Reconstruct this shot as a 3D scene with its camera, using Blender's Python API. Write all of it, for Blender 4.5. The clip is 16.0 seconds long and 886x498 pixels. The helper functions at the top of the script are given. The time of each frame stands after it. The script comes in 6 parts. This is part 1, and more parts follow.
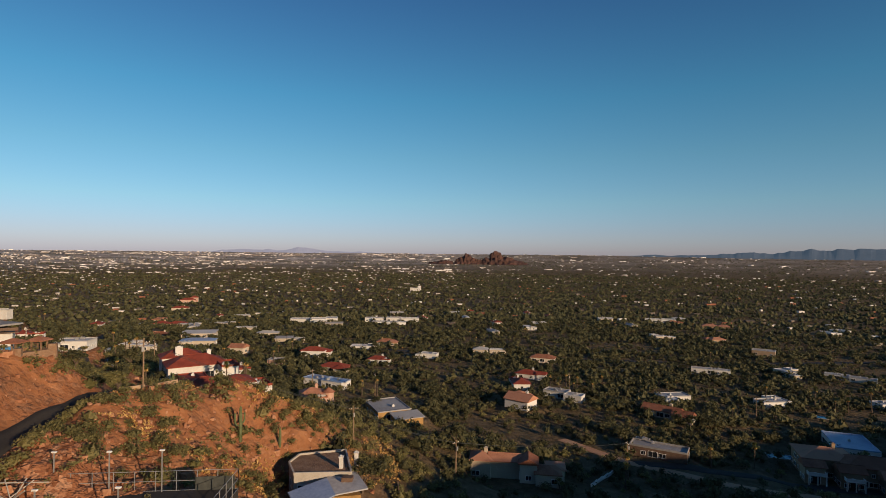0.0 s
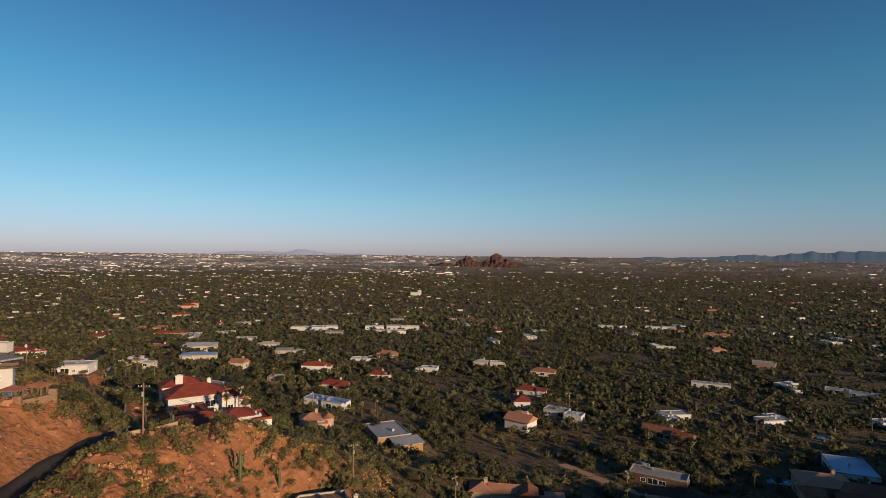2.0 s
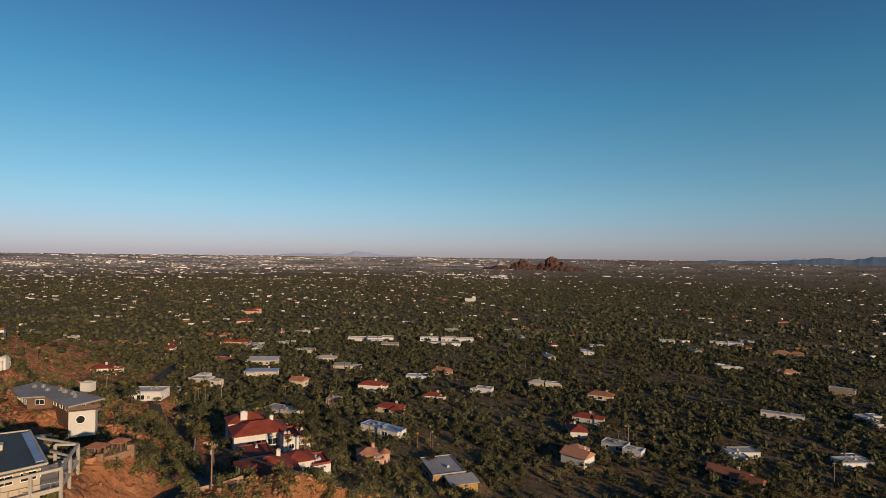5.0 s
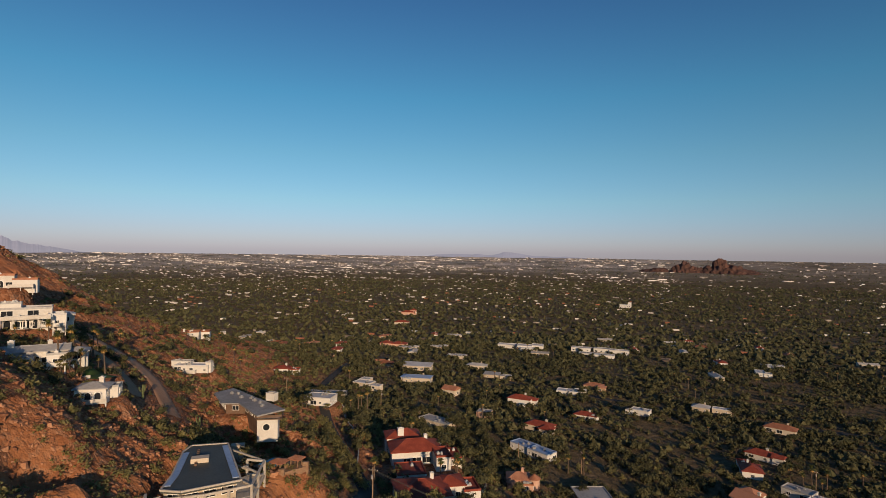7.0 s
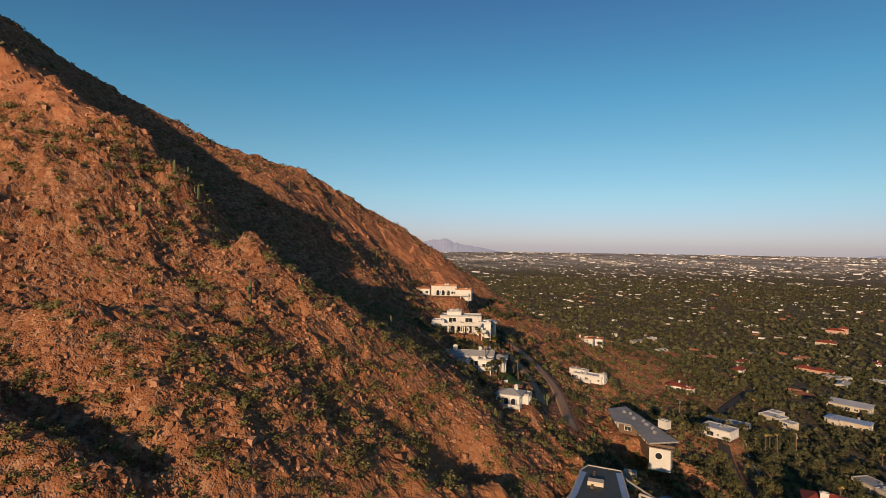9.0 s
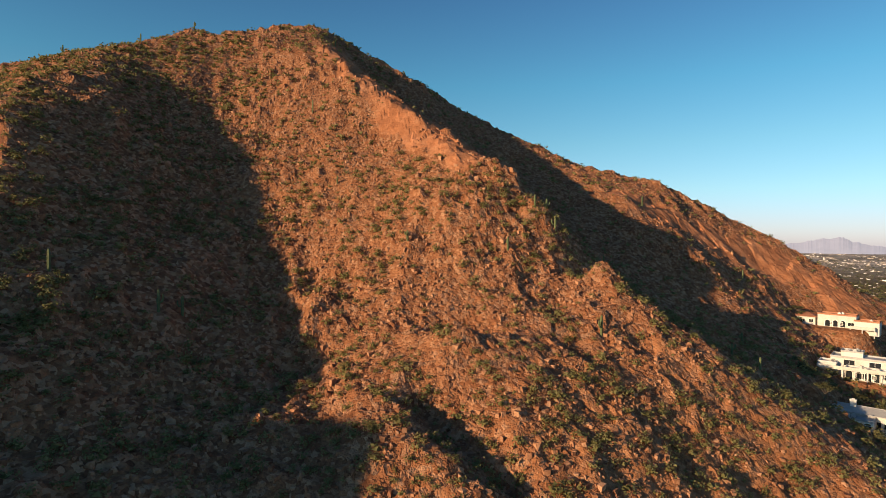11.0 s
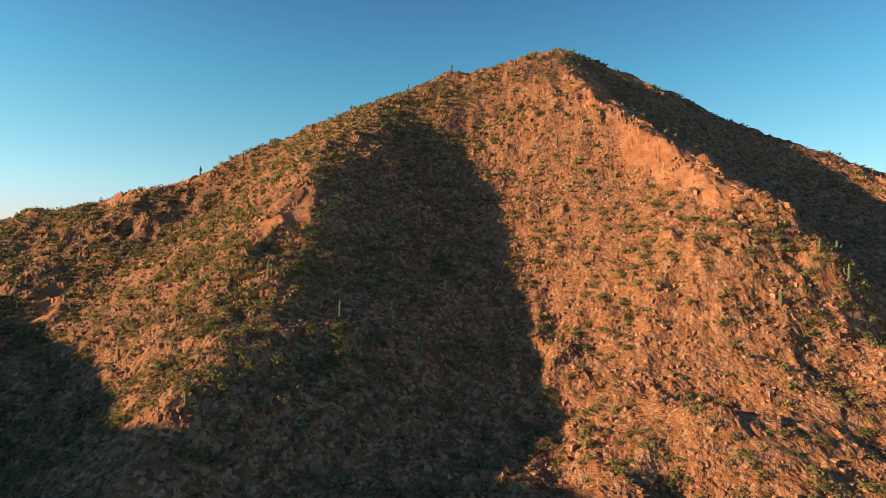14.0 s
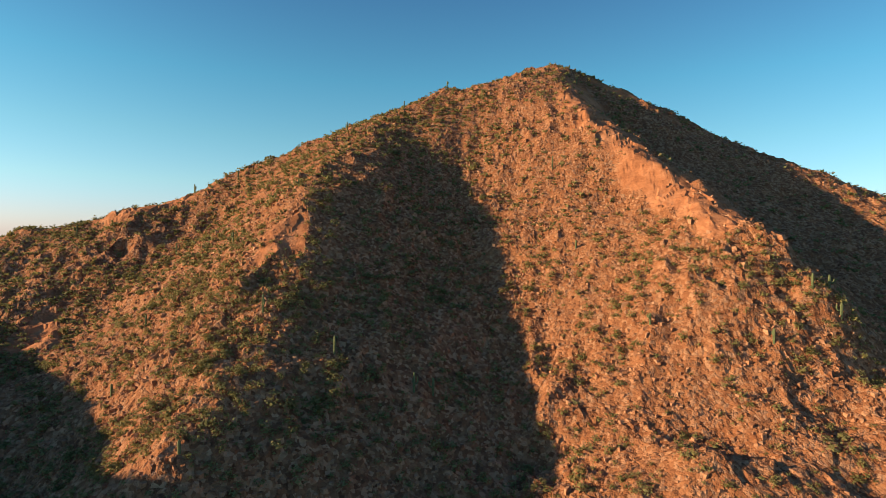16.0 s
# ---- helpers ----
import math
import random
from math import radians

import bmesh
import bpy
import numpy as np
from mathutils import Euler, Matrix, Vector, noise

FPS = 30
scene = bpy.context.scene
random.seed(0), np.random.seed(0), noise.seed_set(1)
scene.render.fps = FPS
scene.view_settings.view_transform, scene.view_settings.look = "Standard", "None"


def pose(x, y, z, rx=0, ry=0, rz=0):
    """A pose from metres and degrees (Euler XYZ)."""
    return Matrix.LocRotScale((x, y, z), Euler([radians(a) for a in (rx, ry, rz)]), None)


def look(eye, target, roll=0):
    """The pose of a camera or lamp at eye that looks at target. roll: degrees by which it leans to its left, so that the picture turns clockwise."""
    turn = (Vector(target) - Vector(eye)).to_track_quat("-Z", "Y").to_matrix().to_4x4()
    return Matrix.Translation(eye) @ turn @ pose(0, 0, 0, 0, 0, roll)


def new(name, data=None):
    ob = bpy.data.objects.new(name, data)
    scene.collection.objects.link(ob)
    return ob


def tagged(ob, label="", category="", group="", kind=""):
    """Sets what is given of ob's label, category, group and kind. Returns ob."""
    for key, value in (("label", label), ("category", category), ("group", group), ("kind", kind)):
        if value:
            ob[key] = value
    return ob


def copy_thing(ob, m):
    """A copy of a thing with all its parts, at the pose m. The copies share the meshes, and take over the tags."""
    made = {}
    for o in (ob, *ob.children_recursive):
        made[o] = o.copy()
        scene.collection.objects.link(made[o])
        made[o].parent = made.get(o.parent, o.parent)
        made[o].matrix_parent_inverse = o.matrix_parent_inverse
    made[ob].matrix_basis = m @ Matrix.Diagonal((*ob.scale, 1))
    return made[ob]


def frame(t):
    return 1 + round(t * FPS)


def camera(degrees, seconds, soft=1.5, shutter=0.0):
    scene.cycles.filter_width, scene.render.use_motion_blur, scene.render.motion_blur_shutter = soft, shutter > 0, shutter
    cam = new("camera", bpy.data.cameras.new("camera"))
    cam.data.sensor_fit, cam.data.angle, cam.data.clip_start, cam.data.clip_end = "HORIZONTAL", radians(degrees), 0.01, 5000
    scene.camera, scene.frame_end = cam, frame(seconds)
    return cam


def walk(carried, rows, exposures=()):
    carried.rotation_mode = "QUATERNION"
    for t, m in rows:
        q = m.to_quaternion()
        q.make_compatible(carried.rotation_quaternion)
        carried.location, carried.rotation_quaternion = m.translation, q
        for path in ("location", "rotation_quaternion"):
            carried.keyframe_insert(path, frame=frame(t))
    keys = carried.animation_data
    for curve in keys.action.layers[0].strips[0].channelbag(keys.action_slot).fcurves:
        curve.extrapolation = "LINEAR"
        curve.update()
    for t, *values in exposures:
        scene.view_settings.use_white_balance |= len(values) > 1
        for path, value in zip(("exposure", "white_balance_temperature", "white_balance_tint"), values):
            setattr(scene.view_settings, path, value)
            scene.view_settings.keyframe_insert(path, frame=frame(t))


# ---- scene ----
cam = camera(78.21, 16.0, soft=0.6)
ROWS = [
    (0.0, -0.0, 0.0, 84.0, 0.0, 0.446, -0.574),
    (0.5, 0.02, -0.13, 86.26, 0.024, 0.458, -0.572),
    (1.0, 0.05, -0.19, 88.53, 0.034, 0.492, -0.579),
    (1.5, 0.1, -0.24, 90.78, 0.043, 0.511, -0.584),
    (2.0, 0.13, -0.24, 93.09, 0.053, 0.537, -0.594),
    (2.5, 0.11, -0.21, 95.41, 0.059, 0.551, -0.605),
    (3.0, 0.03, -0.22, 97.73, 0.98, 0.551, -0.63),
    (3.5, -0.06, -0.29, 100.11, 2.571, 0.546, -0.66),
    (4.0, -0.19, -0.37, 102.46, 3.713, 0.55, -0.692),
    (6.5, -0.5, -0.42, 113.94, 14.872, 0.452, -0.766),
    (7.0, -0.24, -0.74, 116.35, 21.401, 0.323, -0.775),
    (7.5, -0.21, -1.3, 118.72, 30.501, 0.16, -0.751),
    (8.0, -0.06, -1.79, 120.98, 41.163, -0.023, -0.735),
    (8.5, 0.18, -2.14, 123.12, 51.26, -0.19, -0.725),
    (9.0, 0.43, -2.4, 125.14, 60.819, -0.339, -0.728),
    (9.5, 0.59, -2.53, 127.15, 70.15, -0.48, -0.709),
    (10.0, 0.83, -2.58, 129.26, 78.739, -0.615, -0.68),
    (12.5, 0.94, -1.79, 140.08, 117.469, -1.176, -0.654),
    (13.0, 1.04, -1.78, 142.26, 120.216, -1.195, -0.652),
    (13.5, 1.09, -1.74, 144.46, 121.465, -1.198, -0.67),
    (14.0, 1.14, -1.79, 146.66, 122.004, -1.197, -0.699),
    (14.5, 1.1, -1.79, 148.86, 121.805, -1.196, -0.747),
    (15.0, 1.02, -1.76, 151.04, 121.522, -1.178, -0.791),
    (15.5, 0.94, -1.76, 153.15, 121.551, -1.152, -0.818),
    (16.0, 0.93, -1.76, 155.25, 121.564, -1.121, -0.833),
]
walk(cam, [(t, pose(x, y, z, 90 + pitch, roll, yaw)) for t, x, y, z, yaw, pitch, roll in ROWS],
     exposures=[(0, 0.0, 6600, 10), (4, -0.05, 6600, 10), (6.5, -0.12, 6650, 11), (8.5, -0.02, 6950, 12), (10.2, 0.26, 7150, 11), (12.3, 0.90, 7350, 4), (16, 0.92, 7350, 4)])


# ---------------------------------------------------------------- light
SUN = Vector((0.66, -0.75, 0.0)).normalized() * math.cos(radians(12.7)) + Vector((0, 0, math.sin(radians(12.7))))
sun = new("sun", bpy.data.lights.new("sun", "SUN"))
sun.data.energy, sun.data.angle, sun.data.color = 5.0, radians(0.6), (1.0, 0.73, 0.48)
sun.matrix_world = look((0, 0, 400), Vector((0, 0, 400)) - SUN)
world = bpy.data.worlds.new("evening_sky")
scene.world = world
world.use_nodes = True
sky = world.node_tree.nodes.new("ShaderNodeTexSky")
sky.sky_type, sky.sun_disc = "NISHITA", False
sky.sun_elevation, sky.sun_rotation = radians(12.7), math.atan2(SUN.x, SUN.y)
sky.air_density, sky.dust_density, sky.ozone_density, sky.altitude = 1.0, 0.45, 3.0, 400
world.node_tree.nodes["Background"].inputs["Strength"].default_value = 0.10
nodes, link = world.node_tree.nodes, world.node_tree.links.new
# the evening haze: violet low on the horizon, clear blue above
rise = nodes.new("ShaderNodeSeparateXYZ")
link(nodes.new("ShaderNodeTexCoord").outputs["Generated"], rise.inputs[0])
haze = nodes.new("ShaderNodeValToRGB")
while len(haze.color_ramp.elements) < 6:
    haze.color_ramp.elements.new(0.5)
for e, (p, c) in zip(haze.color_ramp.elements, [(0.0, (0.55, 0.54, 0.86)), (0.04, (0.54, 0.56, 0.79)), (0.09, (0.52, 0.635, 0.72)), (0.17, (0.44, 0.65, 0.67)), (0.27, (0.31, 0.64, 0.68)), (0.5, (0.24, 0.41, 0.58))]):
    e.position, e.color = p, (*c, 1)
link(rise.outputs["Z"], haze.inputs["Fac"])
tint = nodes.new("ShaderNodeMix")
tint.data_type, tint.blend_type = "RGBA", "MULTIPLY"
tint.inputs["Factor"].default_value = 1.0
link(sky.outputs["Color"], tint.inputs[6])
link(haze.outputs["Color"], tint.inputs[7])
link(tint.outputs[2], nodes["Background"].inputs["Color"])
nodes["Background"].inputs["Strength"].default_value = 0.16


# ---------------------------------------------------------------- materials
def surface(name, tones, scale=1.0, rough=0.85, bump=0.3, grain=8.0, metal=0.0, spread=0.5, island=0.0, each=0.0, thin=0.0):
    """A node material: two scales of noise mix the tones, the fine one also gives relief."""
    m = bpy.data.materials.new(name)
    m.use_nodes = True
    nodes, link = m.node_tree.nodes, m.node_tree.links.new
    shader = nodes["Principled BSDF"]
    place = nodes.new("ShaderNodeTexCoord")
    out = place.outputs["Object"]
    broad, fine = nodes.new("ShaderNodeTexNoise"), nodes.new("ShaderNodeTexNoise")
    for tex, s, detail in ((broad, scale, 5), (fine, scale * grain, 6)):
        tex.inputs["Scale"].default_value, tex.inputs["Detail"].default_value = s, detail
        link(out, tex.inputs["Vector"])
    add = nodes.new("ShaderNodeMath")
    add.operation = "MULTIPLY_ADD"
    add.inputs[1].default_value = spread
    link(fine.outputs["Fac"], add.inputs[0])
    half = nodes.new("ShaderNodeMath")
    half.operation = "MULTIPLY_ADD"
    half.inputs[1].default_value, half.inputs[2].default_value = 1 - spread, 0.0
    link(broad.outputs["Fac"], half.inputs[0])
    link(half.outputs[0], add.inputs[2])
    value = add.outputs[0]
    for amount, kind in ((island, "island"), (each, "object")):
        if amount:
            info = nodes.new("ShaderNodeNewGeometry" if kind == "island" else "ShaderNodeObjectInfo")
            shift = nodes.new("ShaderNodeMath")
            shift.operation = "MULTIPLY_ADD"
            shift.inputs[1].default_value = amount
            link(info.outputs["Random Per Island" if kind == "island" else "Random"], shift.inputs[0])
            less = nodes.new("ShaderNodeMath")
            less.operation = "ADD"
            less.inputs[1].default_value = -amount / 2
            link(value, less.inputs[0])
            link(less.outputs[0], shift.inputs[2])
            value = shift.outputs[0]
    ramp = nodes.new("ShaderNodeValToRGB")
    while len(ramp.color_ramp.elements) < len(tones):
        ramp.color_ramp.elements.new(0.5)
    for i, (e, c) in enumerate(zip(ramp.color_ramp.elements, tones)):
        e.position = 0.3 + 0.4 * i / max(1, len(tones) - 1)
        e.color = (*c, 1)
    link(value, ramp.inputs["Fac"])
    link(ramp.outputs["Color"], shader.inputs["Base Color"])
    shader.inputs["Roughness"].default_value, shader.inputs["Metallic"].default_value = rough, metal
    shader.inputs["Specular IOR Level"].default_value = 0.3
    if thin:
        through_leaf = nodes.new("ShaderNodeBsdfTranslucent")
        blend = nodes.new("ShaderNodeMixShader")
        blend.inputs[0].default_value = thin
        link(ramp.outputs["Color"], through_leaf.inputs["Color"])
        link(shader.outputs[0], blend.inputs[1])
        link(through_leaf.outputs[0], blend.inputs[2])
        link(blend.outputs[0], nodes["Material Output"].inputs["Surface"])
    if bump:
        b = nodes.new("ShaderNodeBump")
        b.inputs["Strength"].default_value, b.inputs["Distance"].default_value = bump, 0.6 / (scale * grain)
        link(fine.outputs["Fac"], b.inputs["Height"])
        link(b.outputs["Normal"], shader.inputs["Normal"])
    return m


def ground_material():
    """Desert ground: red rock and rubble on the steep parts, sandy soil between, dark garden soil and streets on the plain."""
    m = bpy.data.materials.new("desert_ground")
    m.use_nodes = True
    nodes, link = m.node_tree.nodes, m.node_tree.links.new
    shader = nodes["Principled BSDF"]
    geo = nodes.new("ShaderNodeTexCoord").outputs["Object"]

    # the rubble pattern is bent by a noise, so that no two stones are alike
    bend = nodes.new("ShaderNodeTexNoise")
    bend.inputs["Scale"].default_value, bend.inputs["Detail"].default_value = 0.9, 3.0
    link(geo, bend.inputs["Vector"])
    bent = nodes.new("ShaderNodeVectorMath")
    bent.operation = "MULTIPLY_ADD"
    bent.inputs[1].default_value = (0.5, 0.5, 0.5)
    link(bend.outputs["Color"], bent.inputs[0])
    link(geo, bent.inputs[2])

    def tex(kind, s, **kw):
        t = nodes.new(kind)
        t.inputs["Scale"].default_value = s
        for k, v in kw.items():
            t.inputs[k].default_value = v
        link(bent.outputs[0] if "Voronoi" in kind else geo, t.inputs["Vector"])
        return t

    def ramp(fac, stops):
        r = nodes.new("ShaderNodeValToRGB")
        while len(r.color_ramp.elements) < len(stops):
            r.color_ramp.elements.new(0.5)
        for e, (p, c) in zip(r.color_ramp.elements, stops):
            e.position, e.color = p, (*c, 1)
        link(fac, r.inputs["Fac"])
        return r.outputs["Color"]

    def mix(fac, a, b, kind="MIX"):
        x = nodes.new("ShaderNodeMix")
        x.data_type, x.blend_type = "RGBA", kind
        if isinstance(fac, float):
            x.inputs["Factor"].default_value = fac
        else:
            link(fac, x.inputs["Factor"])
        link(a, x.inputs[6])
        link(b, x.inputs[7])
        return x.outputs[2]

    coarse = tex("ShaderNodeTexNoise", 0.03, Detail=8.0, Roughness=0.65)
    middle = tex("ShaderNodeTexNoise", 0.22, Detail=6.0, Roughness=0.7)
    stones = tex("ShaderNodeTexVoronoi", 1.05, Randomness=1.0)
    pebbles = tex("ShaderNodeTexVoronoi", 3.2, Randomness=1.0)
    rock = ramp(middle.outputs["Fac"], [(0.25, (0.140, 0.048, 0.022)), (0.45, (0.255, 0.098, 0.046)), (0.6, (0.325, 0.138, 0.068)), (0.8, (0.405, 0.200, 0.108))])
    stone = ramp(stones.outputs["Color"], [(0.1, (0.125, 0.048, 0.024)), (0.5, (0.285, 0.126, 0.064)), (0.9, (0.500, 0.290, 0.175))])
    hill = mix(0.6, rock, stone)
    sand = ramp(middle.outputs["Fac"], [(0.3, (0.223, 0.087, 0.037)), (0.55, (0.311, 0.136, 0.061)), (0.75, (0.371, 0.191, 0.096))])
    patch = ramp(coarse.outputs["Fac"], [(0.60, (0, 0, 0)), (0.76, (0.8, 0.8, 0.8))])
    sandy = nodes.new("ShaderNodeAttribute")
    sandy.attribute_name = "sandy"
    patch = mix(1.0, patch, sandy.outputs["Color"], "ADD")
    hill = mix(patch, hill, sand)
    bare = nodes.new("ShaderNodeAttribute")
    bare.attribute_name = "bare_rock"
    seams = tex("ShaderNodeTexNoise", 0.16, Detail=9.0, Roughness=0.72)
    slab = ramp(seams.outputs["Fac"], [(0.3, (0.190, 0.070, 0.033)), (0.48, (0.345, 0.138, 0.066)), (0.62, (0.420, 0.185, 0.094)), (0.75, (0.520, 0.270, 0.160))])
    hill = mix(bare.outputs["Fac"], hill, slab)
    patch = mix(1.0, patch, bare.outputs["Color"], "ADD")
    soil = ramp(middle.outputs["Fac"], [(0.3, (0.075, 0.056, 0.028)), (0.5, (0.125, 0.090, 0.048)), (0.7, (0.190, 0.130, 0.078))])
    plain = nodes.new("ShaderNodeAttribute")
    plain.attribute_name = "plain"
    base = mix(plain.outputs["Fac"], hill, soil)
    # paler tones painted on the far plain, standing in for distance haze
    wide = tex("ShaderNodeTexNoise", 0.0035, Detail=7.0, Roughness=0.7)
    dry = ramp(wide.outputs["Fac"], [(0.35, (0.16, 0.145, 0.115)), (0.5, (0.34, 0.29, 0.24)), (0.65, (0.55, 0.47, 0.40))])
    far_haze = nodes.new("ShaderNodeAttribute")
    far_haze.attribute_name = "far_haze"
    base = mix(far_haze.outputs["Fac"], base, dry)
    link(base, shader.inputs["Base Color"])
    shader.inputs["Roughness"].default_value = 0.95
    shader.inputs["Specular IOR Level"].default_value = 0.1
    rough = nodes.new("ShaderNodeMath")
    rough.operation = "MULTIPLY_ADD"
    rough.inputs[1].default_value = 0.6
    link(pebbles.outputs["Distance"], rough.inputs[0])
    link(stones.outputs["Distance"], rough.inputs[2])
    b = nodes.new("ShaderNodeBump")
    b.invert = True
    b.inputs["Strength"].default_value, b.inputs["Distance"].default_value = 0.85, 0.45
    loose = nodes.new("ShaderNodeMapRange")
    loose.inputs["To Min"].default_value, loose.inputs["To Max"].default_value = 0.85, 0.25
    link(patch, loose.inputs["Value"])
    link(loose.outputs["Result"], b.inputs["Strength"])
    link(rough.outputs[0], b.inputs["Height"])
    # every stone of the rubble leans its own way
    lean = nodes.new("ShaderNodeVectorMath")
    lean.operation = "SUBTRACT"
    lean.inputs[1].default_value = (0.5, 0.5, 0.5)
    link(stones.outputs["Color"], lean.inputs[0])
    much = nodes.new("ShaderNodeMapRange")
    much.inputs["To Min"].default_value, much.inputs["To Max"].default_value = 0.7, 0.25
    link(patch, much.inputs["Value"])
    leaned = nodes.new("ShaderNodeVectorMath")
    leaned.operation = "SCALE"
    link(lean.outputs[0], leaned.inputs[0])
    link(much.outputs["Result"], leaned.inputs["Scale"])
    total = nodes.new("ShaderNodeVectorMath")
    link(b.outputs["Normal"], total.inputs[0])
    link(leaned.outputs[0], total.inputs[1])
    unit = nodes.new("ShaderNodeVectorMath")
    unit.operation = "NORMALIZE"
    link(total.outputs[0], unit.inputs[0])
    link(unit.outputs[0], shader.inputs["Normal"])
    return m


GROUND = ground_material()
ROCK = surface("red_rock", [(0.175, 0.070, 0.036), (0.305, 0.138, 0.072), (0.430, 0.226, 0.130)], 0.5, 0.9, 0.6, 6, island=0.35)
SHRUB = surface("desert_shrub_leaf", [(0.128, 0.118, 0.042), (0.200, 0.180, 0.066), (0.280, 0.240, 0.102)], 0.12, 0.85, 0, 5, island=0.4, thin=0.4)
BUSH = surface("olive_bush_leaf", [(0.085, 0.080, 0.030), (0.135, 0.122, 0.046), (0.20, 0.175, 0.072)], 0.12, 0.85, 0, 5, island=0.45, thin=0.25)
LEAF = surface("garden_tree_leaf", [(0.046, 0.045, 0.020), (0.082, 0.080, 0.034), (0.140, 0.130, 0.058)], 0.05, 0.8, 0, 5, island=0.4, thin=0.3)
PALM_LEAF = surface("palm_frond", [(0.035, 0.045, 0.014), (0.07, 0.085, 0.025), (0.12, 0.12, 0.04)], 0.3, 0.7, 0, 5, island=0.3)
DRY_GRASS = surface("dry_grass", [(0.30, 0.17, 0.05), (0.46, 0.28, 0.09), (0.55, 0.36, 0.14)], 0.4, 0.9, 0, 5, island=0.4)
SAGUARO = surface("saguaro_skin", [(0.05, 0.07, 0.03), (0.10, 0.12, 0.05), (0.15, 0.15, 0.08)], 1.0, 0.8, 0.4, 8)
BARK = surface("bark", [(0.06, 0.042, 0.03), (0.12, 0.085, 0.06), (0.18, 0.13, 0.09)], 1.0, 0.9, 0.6, 8)
WHITE = surface("white_stucco", [(0.47, 0.44, 0.39), (0.57, 0.545, 0.50), (0.63, 0.61, 0.57)], 0.3, 0.9, 0.3, 14, each=0.3)
CREAM = surface("cream_stucco", [(0.390, 0.320, 0.234), (0.468, 0.390, 0.296), (0.530, 0.452, 0.351)], 0.3, 0.9, 0.3, 14, each=0.4)
TAN = surface("tan_stucco", [(0.257, 0.164, 0.094), (0.328, 0.218, 0.133), (0.390, 0.273, 0.172)], 0.3, 0.9, 0.3, 14, each=0.4)
PINK = surface("pink_stucco", [(0.390, 0.218, 0.156), (0.468, 0.281, 0.203), (0.515, 0.335, 0.250)], 0.3, 0.9, 0.3, 14)
OCHRE = surface("ochre_panel", [(0.26, 0.15, 0.05), (0.34, 0.20, 0.07), (0.40, 0.25, 0.10)], 0.4, 0.8, 0.2, 10)
BROWN = surface("brown_wood_siding", [(0.08, 0.05, 0.035), (0.13, 0.08, 0.055), (0.18, 0.12, 0.08)], 0.5, 0.8, 0.3, 10)
TILE = surface("red_clay_tile", [(0.13, 0.028, 0.016), (0.23, 0.046, 0.026), (0.33, 0.080, 0.045)], 0.35, 0.8, 0.5, 12)
OLD_TILE = surface("brown_clay_tile", [(0.20, 0.075, 0.04), (0.30, 0.125, 0.07), (0.42, 0.20, 0.12)], 0.35, 0.85, 0.5, 12, each=0.5)
GREY_ROOF = surface("grey_membrane_roof", [(0.22, 0.21, 0.20), (0.32, 0.31, 0.30), (0.40, 0.39, 0.37)], 0.15, 0.8, 0.2, 10, each=0.3)
WHITE_ROOF = surface("white_coated_roof", [(0.30, 0.29, 0.28), (0.41, 0.40, 0.39), (0.52, 0.51, 0.50)], 0.15, 0.7, 0.2, 10, each=0.4)
BLUE_ROOF = surface("bluish_metal_roof", [(0.20, 0.26, 0.38), (0.28, 0.35, 0.48), (0.36, 0.43, 0.55)], 0.2, 0.45, 0.1, 10, metal=0.3)
DARK_ROOF = surface("dark_felt_roof", [(0.035, 0.04, 0.036), (0.055, 0.06, 0.055), (0.08, 0.085, 0.075)], 0.2, 0.6, 0.2, 10)
CONCRETE = surface("pale_concrete", [(0.328, 0.289, 0.242), (0.406, 0.367, 0.312), (0.468, 0.429, 0.374)], 0.4, 0.9, 0.3, 10)
STONE_WALL = surface("rubble_masonry", [(0.150, 0.084, 0.048), (0.228, 0.138, 0.084), (0.300, 0.204, 0.132)], 0.6, 0.9, 0.8, 5)
ASPHALT = surface("asphalt", [(0.028, 0.025, 0.022), (0.040, 0.036, 0.032), (0.055, 0.048, 0.042)], 0.15, 0.9, 0.2, 20)
DIRT_ROAD = surface("packed_dirt", [(0.30, 0.16, 0.085), (0.40, 0.22, 0.125), (0.48, 0.29, 0.175)], 0.1, 0.95, 0.3, 14)
LAWN = surface("green_lawn", [(0.035, 0.07, 0.015), (0.055, 0.10, 0.022), (0.08, 0.13, 0.035)], 0.2, 0.9, 0.4, 20)
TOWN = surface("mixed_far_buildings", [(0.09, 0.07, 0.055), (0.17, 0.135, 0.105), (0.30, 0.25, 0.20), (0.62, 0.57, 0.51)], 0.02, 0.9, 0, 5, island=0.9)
# pale far buildings, whitened further to carry the haze in their colour
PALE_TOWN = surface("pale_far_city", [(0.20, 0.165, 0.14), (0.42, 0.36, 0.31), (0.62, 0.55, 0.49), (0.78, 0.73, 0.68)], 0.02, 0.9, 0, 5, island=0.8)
# far ridges: distance haze is mixed into their bluish tones
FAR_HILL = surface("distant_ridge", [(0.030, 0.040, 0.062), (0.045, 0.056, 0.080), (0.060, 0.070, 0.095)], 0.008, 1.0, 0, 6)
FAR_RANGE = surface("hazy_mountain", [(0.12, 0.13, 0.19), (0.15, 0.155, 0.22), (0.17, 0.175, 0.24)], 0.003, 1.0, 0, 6)
